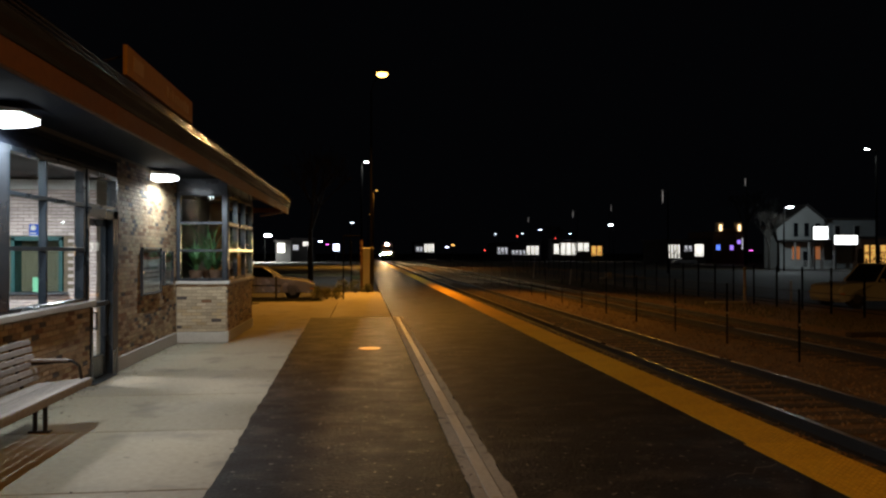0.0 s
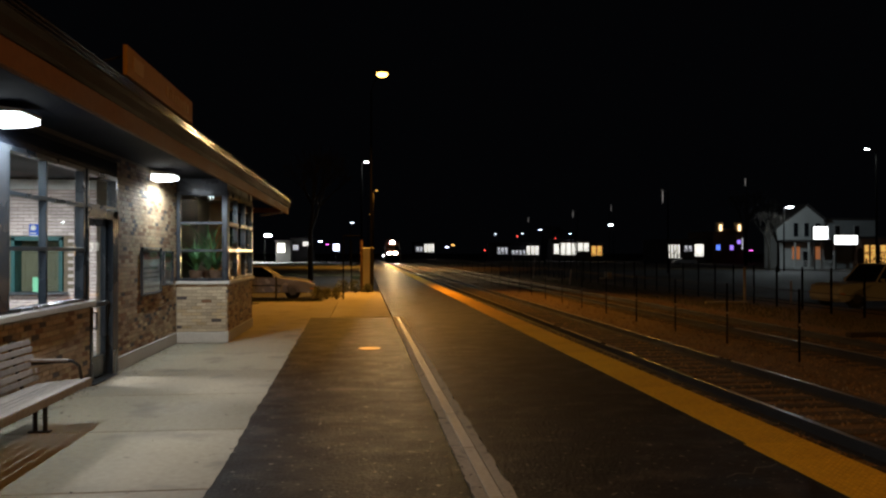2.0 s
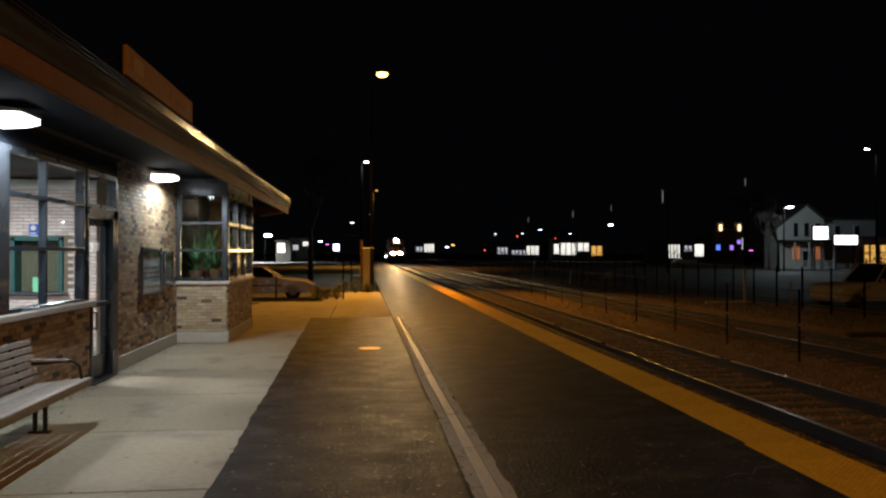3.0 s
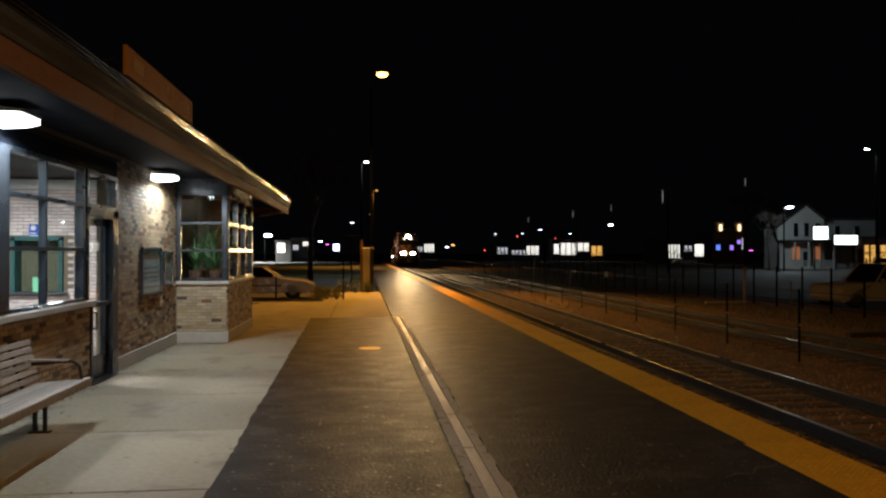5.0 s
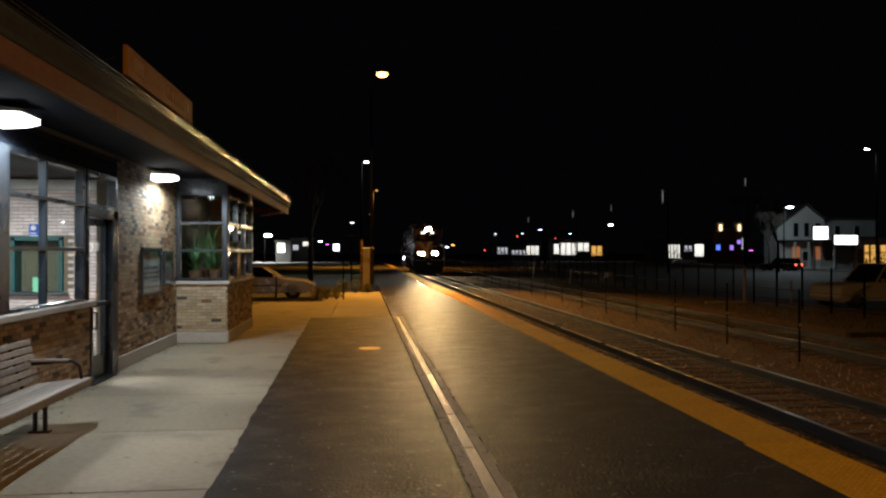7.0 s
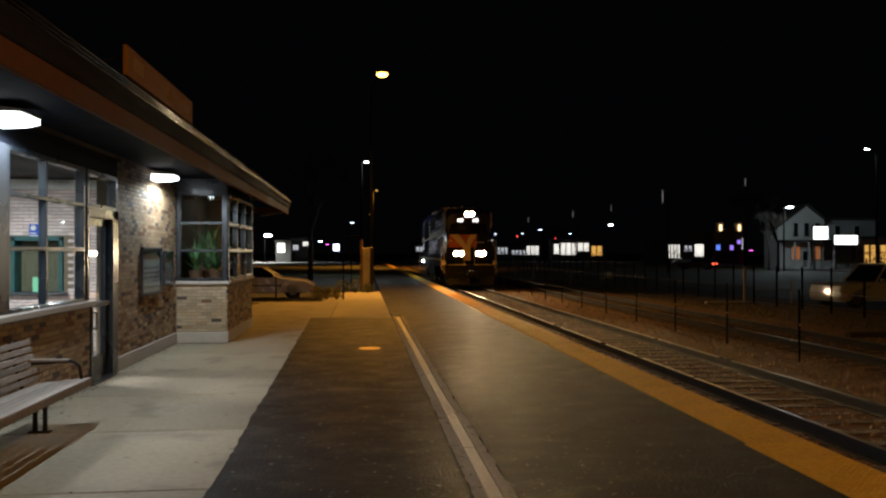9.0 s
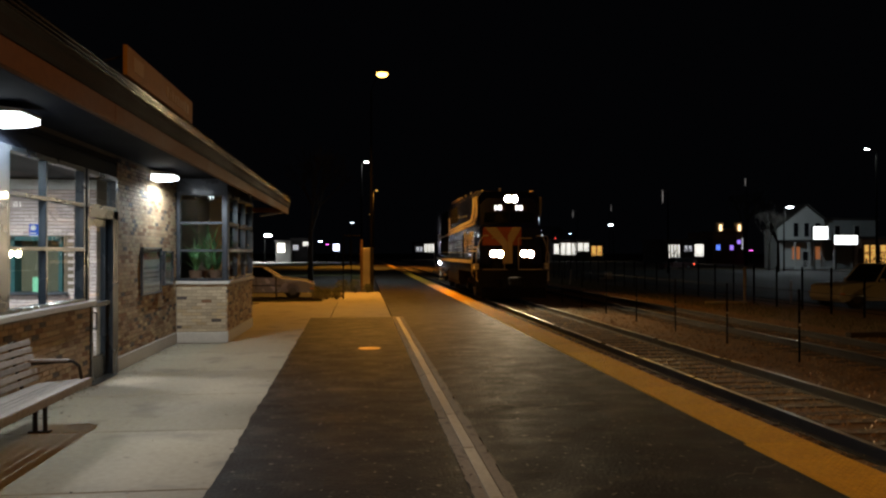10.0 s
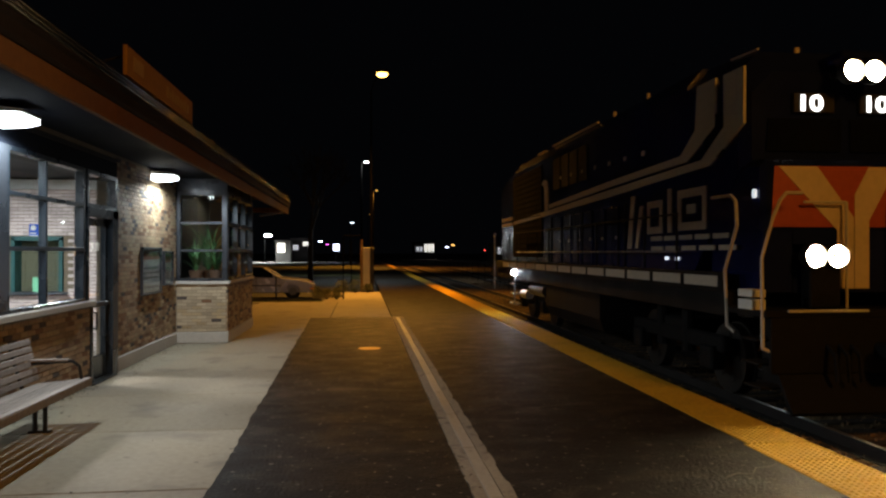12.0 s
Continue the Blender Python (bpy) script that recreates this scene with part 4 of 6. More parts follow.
for s in (-1, 1):
    for z0, z1 in ((1.51, 1.60), (1.36, 1.48)):
        part("step_plate", quad_box(s * 1.40, s * 1.575, 0.04, 0.38, z0, z1, 0.004), STEP_EDGE, loco, "pale step edge plate")
for s in (-1, 1):
    a = pipe(B(), [(s * 1.02, -0.10, 2.75), (s * 1.22, -0.10, 2.75), (s * 1.30, -0.10, 2.66), (s * 1.39, -0.10, 2.45), (s * 1.53, -0.10, 1.98), (s * 1.52, -0.10, 1.3), (s * 1.52, -0.10, 0.92), (s * 1.44, -0.12, 0.88)], 0.022)
    part("handrail", a, L_RAIL, loco, "pale bent handrail")
    a = pipe(B(), [(s * 1.57, 1.08, 2.77), (s * 1.60, 0.50, 2.76), (s * 1.60, 0.38, 2.68), (s * 1.60, 0.35, 2.38), (s * 1.60, 0.66, 1.82), (s * 1.60, 0.60, 1.12), (s * 1.55, 0.52, 1.05)], 0.022)
    part("handrail", a, L_RAIL, loco, "pale bent handrail")
    a = pipe(B(), [(s * 0.30, 0.14, 2.66), (s * 0.85, 0.14, 2.66)], 0.018)
    rod(a, (s * 0.30, 0.14, 2.66), (s * 0.30, 0.14, 1.36), 0.018, n=6)
    part("handrail", a, L_RAIL, loco)
bm = B()
box(bm, -0.16, 0.16, -0.50, -0.05, 0.78, 0.98, 0.03)
box(bm, -0.24, 0.12, -0.70, -0.45, 0.72, 1.06, 0.05)
box(bm, 0.10, 0.26, -0.65, -0.45, 0.74, 1.04, 0.03)
part("coupler", bm, L_DARK, loco, "heavy black knuckle coupler")
for x in (-0.75, -0.6, -0.45, 0.45, 0.6, 0.75):
    bm = pipe(B(), [(x, -0.16, 0.95), (x, -0.32, 0.85), (x, -0.36, 0.55)], 0.025)
    part("air_hose", bm, L_DARK, loco, "black air hose")
bm = B()
box(bm, -1.5, 1.5, 0.8, LEN - 0.3, 1.22, 1.55, 0.01)
part("underframe", bm, L_DARK, loco, "black underframe sill")
bm = loft(B(), [(6.2, [(-1.35, 0.45), (-1.45, 0.7), (-1.45, 1.21), (1.45, 1.21), (1.45, 0.7), (1.35, 0.45)]), (10.6, [(-1.35, 0.45), (-1.45, 0.7), (-1.45, 1.21), (1.45, 1.21), (1.45, 0.7), (1.35, 0.45)])])
part("fuel_tank", bm, L_DARK, loco, "black fuel tank")
part("marker_light", quad_box(-1.60, -1.44, 14.25, 14.45, 1.38, 1.50, 0.02), MARKER, loco, "lit white step lamp")
bm = pipe(B(), [(-1.6, LEN - 0.5, 2.7), (-1.6, LEN - 0.3, 2.6), (-1.6, LEN - 0.3, 0.8)], 0.025)
part("handrail", bm, L_RAIL, loco, "pale rear handrail")
wheelsets = []
for yb in (3.4, 13.5):
    bm = B()
    for s in (-1, 1):
        box(bm, s * 1.0, s * 1.14, yb - 1.75, yb + 1.75, 0.62, 0.86, 0.03)
        for dy in (-1.37, 1.37):
            box(bm, s * 1.0, s * 1.22, yb + dy - 0.2, yb + dy + 0.2, 0.36, 0.70, 0.03)
        for dy in (-0.5, 0.5):
            rod(bm, (s * 1.07, yb + dy, 0.5), (s * 1.07, yb + dy, 1.15), 0.11, n=10)
    box(bm, -1.1, 1.1, yb - 0.4, yb + 0.4, 0.6, 1.0, 0.03)
    bogie = part("bogie", bm, L_DARK, loco, "black bogie frame")
    for dy in (-1.37, 1.37):
        bm = B()
        for s in (-1, 1):
            rod(bm, (s * 0.72, 0, 0), (s * 0.86, 0, 0), 0.508, n=28)
            rod(bm, (s * 0.69, 0, 0), (s * 0.72, 0, 0), 0.53, n=28)
            for k in range(5):
                a = 2 * math.pi * k / 5
                rod(bm, (s * 0.85, 0.3 * math.cos(a), 0.3 * math.sin(a)), (s * 0.875, 0.3 * math.cos(a), 0.3 * math.sin(a)), 0.07, n=8)
        rod(bm, (-0.9, 0, 0), (0.9, 0, 0), 0.09, n=10)
        ws = part("wheelset", bm, L_WHEEL, bogie, "worn steel wheels on an axle")
        wheelsets.append((ws, yb + dy))

# ---- platform furniture ----
def bench(y0, y1):
    b = thing("slatted_bench", "grey weathered slatted wooden bench with looped metal arms", "bench")
    n = 6
    slat_seat = mesh_of("seat_slat", quad_box(-0.0415, 0.0415, y0, y1, -0.016, 0.016, 0.006), SLAT)
    for k in range(n):
        piece("seat_slat", slat_seat, b, pose(-3.52 + k * 0.098, 0, 0.455 + 0.010 * k, 0, -4, 0))
    slat_back = mesh_of("back_slat", quad_box(-0.012, 0.012, y0, y1, -0.0315, 0.0315, 0.006), SLAT)
    for k in range(6):
        piece("back_slat", slat_back, b, pose(-3.56 - 0.018 * k, 0, 0.53 + 0.078 * k, 0, -14, 0))
    part("front_rail", quad_box(-3.012, -2.985, y0, y1, 0.435, 0.515, 0.006), SLAT, b)
    for y in (y0 + 0.35, y1 - 0.35):
        bm = pipe(B(), [(-3.44, y, 0.02), (-3.44, y, 0.40), (-3.52, y, 0.43)], 0.026)
        pipe(bm, [(-3.34, y, 0.02), (-3.34, y, 0.42), (-3.02, y, 0.475)], 0.024)
        pipe(bm, [(-3.56, y, 0.42), (-3.705, y, 0.92)], 0.022)
        pipe(bm, [(-3.54, y, 0.43), (-3.02, y, 0.475)], 0.022)
        box(bm, -3.50, -3.28, y - 0.04, y + 0.04, 0.0, 0.02, 0.004)
        part("leg_frame", bm, METAL_BLACK, b, "black steel leg frame")
        a = pipe(B(), [(-3.62, y + 0.26, 0.685), (-3.30, y + 0.26, 0.71), (-3.16, y + 0.26, 0.715), (-3.09, y + 0.26, 0.66), (-3.06, y + 0.26, 0.50)], 0.018, 8)
        arm = part("armrest", a, METAL_BLACK, b, "curved black steel armrest")
        part("arm_pad", quad_box(-3.62, -3.20, y + 0.23, y + 0.29, 0.712, 0.742, 0.008), SLAT, arm, "grey wooden arm pad")
    return b


bench(5.5, 8.72)

# added yellow metal disc imitates the sodium lamp's glint on the asphalt
plate = thing("glint_disc", "small smooth yellow disc added as a glint on the asphalt", "cover")
part("disc_face", rod(B(), (0.14, 15.0, -0.02), (0.14, 15.0, 0.0095), 0.22, n=24), material("yellow_glint_metal", (0.32, 0.20, 0.05), 0.42, 0.7, vary=0.35, scale=8, bump=0.4, bump_scale=30), plate)

CRACK = material("pale_seam_filler", (0.085, 0.068, 0.055), 0.8, vary=0.4, scale=12)
for pts, w in (([(2.0, 9.05), (2.15, 9.02), (2.3, 9.12), (2.5, 9.15), (2.7, 9.22), (2.95, 9.24)], 0.012),
               ([(3.05, 6.05), (3.2, 6.16), (3.32, 6.12), (3.45, 6.3), (3.6, 6.32), (3.72, 6.42)], 0.010)):
    bm = B()
    prev = None
    for k, (x, y) in enumerate(pts):
        ww = w * (1.0 + 0.5 * math.sin(k * 2.3))
        pair = (bm.verts.new((x, y - ww, 0.009)), bm.verts.new((x, y + ww, 0.009)))
        if prev:
            bm.faces.new((prev[0], pair[0], pair[1], prev[1]))
        prev = pair
    tagged(part("asphalt_seam", bm, CRACK), "pale filled crack in the asphalt platform", "crack", "asphalt cracks", "structure")

def leaf_litter():
    """Dry dark leaves blown along the foot of the wall and the drain."""
    rng = random.Random(21)
    verts, faces = [], []
    for _ in range(420):
        k = rng.random()
        if k < 0.6:
            x, y = -3.84 + 0.35 * rng.random() ** 2.5, rng.uniform(8.6, 16.2)
        elif k < 0.85:
            x, y = 0.86 + rng.gauss(0, 0.05), rng.uniform(5.0, 24.0)
        else:
            x, y = rng.uniform(-3.6, -0.9), rng.uniform(5.5, 29.0)
        a, r = rng.uniform(0, 6.28), rng.uniform(0.012, 0.034)
        i = len(verts)
        for j in range(4):
            q = a + j * 1.571
            rr = r * (1.0 if j % 2 else 0.55)
            verts.append((x + rr * math.cos(q), y + rr * math.sin(q), 0.013 + 0.008 * rng.random()))
        faces.append((i, i + 1, i + 2, i + 3))
    me = bpy.data.meshes.new("leaf_litter")
    me.from_pydata(verts, [], faces)
    me.materials.append(material("dry_brown_leaf", (0.055, 0.035, 0.018), 0.9, vary=0.4, island=0.5))
    tagged(new("leaf_litter", me), "dry brown leaves scattered along wall and drain", "leaves", kind="stuff")


leaf_litter()

pylon = thing("ticket_pylon", "tall pale metal cabinet with dark side and post", "cabinet")
part("body", quad_box(0.02, 0.36, 36.75, 37.2, 0.05, 2.15, 0.015), material("pale_cabinet_paint", (0.70, 0.72, 0.78), 0.7, vary=0.12, scale=4), pylon, "pale painted cabinet body")
part("side_panel", quad_box(0.363, 0.54, 36.72, 37.22, 0.05, 2.17, 0.01), METAL_BLACK, pylon, "dark side panel")
part("base", quad_box(-0.06, 0.58, 36.65, 37.3, 0.0, 0.05, 0.008), CURB, pylon)
part("post", rod(B(), (-0.05, 36.8, 0), (-0.05, 36.8, 2.55), 0.07, n=10), material("tan_post_paint", (0.30, 0.20, 0.12), 0.6), pylon, "tan post")

DARK_POLE = material("black_pole_paint", (0.0025, 0.0025, 0.0025), 0.95, vary=0.3, spec=0.02)
lamp_pole = thing("sodium_lamp", "tall dark pole with a lit orange sodium lamp head", "street lamp")
part("pole", rod(B(), (0.46, 40.2, 0), (0.46, 40.2, 10.6), 0.08, 0.045, 10), DARK_POLE, lamp_pole, "dark tapered pole")
part("arm", pipe(B(), [(0.46, 40.2, 10.5), (0.6, 39.5, 10.84), (0.92, 37.7, 10.90)], 0.03), DARK_POLE, lamp_pole)
part("hood", quad_box(0.66, 1.28, 37.15, 37.85, 10.84, 10.97, 0.04), METAL_BLACK, lamp_pole, "dark lamp hood")
bm = B()
bmesh.ops.create_uvsphere(bm, u_segments=16, v_segments=8, radius=0.29, matrix=pose(0.97, 37.5, 10.79) @ Matrix.Diagonal((1.0, 1.0, 0.45, 1)))
part("lens", bm, LAMP_ORANGE, lamp_pole, "glowing orange lens", smooth=True)


def street_lamp(x, y, h, lens, arm=(-0.9, 0.0), size=0.3, flat=(1.1, 0.6, 0.3), label="tall grey pole with a lit white lamp head"):
    s = thing("street_lamp", label, "street lamp", "street lamps")
    part("pole", rod(B(), (x, y, -0.36), (x, y, h), 0.11, 0.06, 8), DARK_POLE, s)
    ax, ay = x + arm[0], y + arm[1]
    part("arm", pipe(B(), [(x, y, h - 0.1), (ax, ay, h + 0.05)], 0.05), METAL_GREY, s)
    part("hood", quad_box(ax - size * 1.2, ax + size * 1.2, ay - size * 0.6, ay + size * 0.6, h + 0.05, h + 0.14, 0.02), METAL_GREY, s)
    bm = B()
    bmesh.ops.create_uvsphere(bm, u_segments=12, v_segments=6, radius=size, matrix=pose(ax, ay, h + 0.03 - size * max(0, flat[2] - 0.3)) @ Matrix.Diagonal((*flat, 1)))
    part("lens", bm, lens, s, "glowing lamp lens", smooth=True)
    return s


GLOW_BLUE = glowing("blue_white_lamp", (0.6, 0.68, 1.0), 25.0)
GLOW_DIM = glowing("dim_far_lamp", (0.75, 0.85, 1.0), 5.0)
# weak emission stands in for light falling on unlit pole tops
GLOW_POLE_TOP = glowing("faint_pole_top_glow", (1.0, 0.92, 0.85), 0.25)
GLOW_RED = glowing("red_signal_lamp", (1.0, 0.07, 0.05), 4.0)
GLOW_PINK = glowing("magenta_neon", (1.0, 0.12, 0.7), 5.0)
GLOW_AMBER = glowing("amber_lamp", (1.0, 0.5, 0.12), 6.0)
street_lamp(-0.07, 58, 8.85, LAMP_STREET, (0.35, 0), 0.16)
street_lamp(43.75, 60, 10.75, LAMP_STREET, (-0.85, 0), 0.2)
street_lamp(52.0, 88.2, 7.55, LAMP_STREET, (0.8, 0), 0.36)
street_lamp(-22.8, 180, 6.0, glowing("bright_lot_lamp", (0.95, 0.98, 1.0), 60.0), (0.8, 0), 0.85)
street_lamp(68.4, 200, 9.6, LAMP_STREET, (-0.6, 0), 0.6)
street_lamp(48.6, 200, 8.2, GLOW_BLUE, (-0.6, 0), 0.42)
street_lamp(56.7, 200, 7.2, GLOW_BLUE, (-0.4, 0), 0.4)
# slim upright lenses here imitate lit pole tops, not burning lamps
street_lamp(33.6, 80, 8.8, GLOW_POLE_TOP, (-0.6, 0), 0.15, (0.32, 0.3, 5.0), "tall far pole with its lit top made as a dim glow")
street_lamp(58.3, 200, 13.4, GLOW_POLE_TOP, (-1.2, 0), 0.22, (0.32, 0.3, 5.0), "tall far pole with its lit top made as a dim glow")
street_lamp(67.3, 200, 15.0, GLOW_POLE_TOP, (0.5, 0), 0.18, (0.32, 0.3, 5.0), "tall far pole with its lit top made as a dim glow")
street_lamp(45.2, 200, 11.5, GLOW_POLE_TOP, (-0.5, 0), 0.15, (0.32, 0.3, 5.0), "tall far pole with its lit top made as a dim glow")
street_lamp(80.2, 150, 17.6, GLOW_POLE_TOP, (-0.3, 0), 0.18, (0.32, 0.3, 5.0), "tall far pole with its lit top made as a dim glow")
street_lamp(-1.9, 118, 6.6, GLOW_DIM, (0.3, 0), 0.3)
SMALL_SODIUM = glowing("small_sodium_lens", (1.0, 0.5, 0.1), 2.0)
street_lamp(1.5, 107.3, 10.75, SMALL_SODIUM, (0.5, 0), 0.2, label="dark platform pole with a small lit orange lamp head")
street_lamp(1.25, 175.3, 10.75, SMALL_SODIUM, (0.5, 0), 0.2, label="dark platform pole with a small lit orange lamp head")
street_lamp(-10.2, 180, 4.6, GLOW_BLUE, (0.3, 0), 0.4)
street_lamp(-8.5, 180, 3.9, GLOW_PINK, (0.2, 0), 0.35)
street_lamp(24.5, 220, 3.6, GLOW_BLUE, (0.2, 0), 0.35)
street_lamp(26.3, 220, 4.2, GLOW_AMBER, (0.2, 0), 0.45)
for x, z in ((42.0, 6.4), (43.4, 7.2), (33.0, 2.6), (52.6, 6.0), (36.0, 7.0)):
    sg = thing("traffic_signal", "far traffic signal with a lit lamp on a pole", "traffic signal", "traffic signals")
    part("pole", rod(B(), (x + 0.3, 202, -0.36), (x + 0.3, 202, z + 0.3), 0.08, n=6), METAL_BLACK, sg)
    part("head", quad_box(x - 0.25, x + 0.25, 201.8, 202.2, z - 0.5, z + 0.5, 0.05), METAL_BLACK, sg)
    bm = B()
    bmesh.ops.create_uvsphere(bm, u_segments=10, v_segments=6, radius=0.18, matrix=pose(x, 201.75, z) @ Matrix.Diagonal((1, 0.4, 1, 1)))
    part("lens", bm, GLOW_RED if z < 7.1 and x != 36.0 else GLOW_DIM, sg)

# ---- fence between the tracks ----
divider = thing("track_fence", "thin dark steel post fence between the two tracks", "fence")
for k in range(22):
    y = 14.45 + 3.05 * k
    bm = box(B(), 8.827, 8.863, y - 0.018, y + 0.018, -0.36, 1.16, 0.004)
    p = part("post", bm, DARK_POLE, divider)
    part("reflector", quad_box(8.815, 8.875, y - 0.03, y - 0.026, 0.42, 0.46), METAL_GREY, p, "small pale reflector")
for z in (0.35, 1.12):
    part("wire", rod(B(), (8.845, 11.4, z), (8.845, 78.6, z), 0.006, n=5), METAL_BLACK, divider)

iron = thing("lot_fence", "black iron fence along the parking lot", "fence")
for k in range(34):
    y = 18.8 + 1.85 * k
    p = part("post", quad_box(17.27, 17.33, y - 0.03, y + 0.03, -0.36, 1.35, 0.006), DARK_POLE, iron)
for z in (-0.18, 1.22):
    part("rail", quad_box(17.285, 17.315, 17.0, 80.0, z, z + 0.016), DARK_POLE, iron)

for x, y, h, w, lean, mat, name, label in (
        (17.0, 32.0, 1.24, 0.10, 0, SLAT, "marker_post", "weathered pale timber marker post"),
        (18.9, 31.5, 0.65, 0.07, 0, SLAT, "marker_post", "short weathered timber post"),
        (14.6, 71.0, 1.5, 0.09, -8, SLAT, "marker_post", "leaning pale timber stake beside the track"),
        (15.2, 66.0, 1.4, 0.09, 5, SLAT, "marker_post", "leaning pale timber stake beside the track"),
        (14.6, 52.0, 0.7, 0.10, 6, SLAT, "marker_post", "short pale stake beside the track")):
    bm = box(B(), -w / 2, w / 2, -w / 2, w / 2, 0, h + 0.36, 0.012)
    prism(bm, [(-w / 2, h + 0.36), (w / 2, h + 0.36), (0, h + 0.36 + w / 2)], -w / 2, w / 2)
    ob = tagged(part(name, bm, mat), label, "post", "marker posts")
    ob.matrix_basis = pose(x, y, -0.36, 0, lean, 0)
cab_box = thing("signal_box", "grey metal trackside cabinet on a base", "cabinet")
part("body", quad_box(20.7, 21.1, 62.0, 62.8, -0.2, 0.3, 0.02), METAL_GREY, cab_box)
part("base", quad_box(20.2, 21.2, 61.9, 62.9, -0.36, -0.2, 0.02), CURB, cab_box)
tagged(part("lot_kerb", quad_box(15.1, 17.0, 31.7, 31.95, -0.36, -0.25, 0.02), CURB), "pale concrete kerb stone by the fence", "kerb", kind="structure")
for x, y, rz in ((13.9, 18.6, 88), (13.5, 15.3, 80)):
    t = part("old_tie", quad_box(-1.2, 1.2, -0.11, 0.11, 0, 0.17, 0.015), TIE)
    t.matrix_basis = pose(x, y, -0.36, 0, 0, rz - 85)
    tagged(t, "discarded dark wooden tie lying by the track", "tie", "old ties")

# ---- lots and roads ----
tagged(part("road", quad_box(20.0, 110, 20, 96, -0.40, -0.335), LOT), "dark asphalt parking lot and road behind the fence", "road", kind="structure")
tagged(part("left_road", quad_box(-90, -0.9, 39.0, 64.0, -0.40, -0.06), LOT), "dark asphalt street beyond the station", "road", kind="structure")
tagged(part("parking", quad_box(-40, 0.7, 30.5, 37.2, -0.40, -0.045), LOT), "dark asphalt parking spaces beside the station", "parking", kind="structure")
tagged(part("far_road", quad_box(-160, -1.5, 120, 190, -0.40, -0.30), CURB), "pale lit roadway far beyond the street", "road", kind="structure")
tagged(part("lawn", quad_box(-60, 0.6, 64.5, 118, -0.40, -0.05), GRASS), "dull winter lawn beyond the street", "grass", kind="structure")
tagged(part("verge", quad_box(-8.0, -1.56, 29.6, 30.45, -0.2, 0.012, 0.01), GRASS), "narrow strip of dull winter grass", "grass", kind="structure")


def grass_blades():
    rng = random.Random(9)
    verts, faces = [], []
    for _ in range(9000):
        zone = rng.random()
        if zone < 0.25:
            x, y, z = rng.uniform(-7.5, -1.6), rng.uniform(29.65, 30.4), 0.01
        else:
            x, y, z = rng.uniform(13.6, 17.2), rng.uniform(14, 60), -0.36
        h, w, a = rng.uniform(0.05, 0.16), 0.012, rng.uniform(0, 6.28)
        i = len(verts)
        verts.extend([(x - w * math.cos(a), y - w * math.sin(a), z), (x + w * math.cos(a), y + w * math.sin(a), z), (x + rng.uniform(-0.05, 0.05), y + rng.uniform(-0.05, 0.05), z + h)])
        faces.append((i, i + 1, i + 2))
    me = bpy.data.meshes.new("grass")
    me.from_pydata(verts, [], faces)
    me.materials.append(GRASS)
    tagged(new("grass", me), "sparse dry winter grass tufts", "grass", kind="stuff")


grass_blades()

# ---- vehicles ----
RUBBER = material("black_tyre_rubber", (0.014, 0.014, 0.014), 0.8, vary=0.3)
RIM = material("dull_alloy_rim", (0.16, 0.16, 0.17), 0.4, 0.8, vary=0.2)
CAR_GLASS = material("dark_car_glass", (0.008, 0.009, 0.011), 0.05, vary=0.1, spec=0.35)
LENS_CLEAR = material("clear_lamp_lens", (0.6, 0.6, 0.58), 0.15, vary=0.1)
LENS_AMBER = material("amber_lamp_lens", (0.7, 0.25, 0.03), 0.25, vary=0.1)
LENS_RED = material("red_lamp_lens", (0.35, 0.01, 0.01), 0.2, vary=0.1)
TAIL_LIT = glowing("lit_tail_lamp", (1.0, 0.10, 0.05), 7.0)


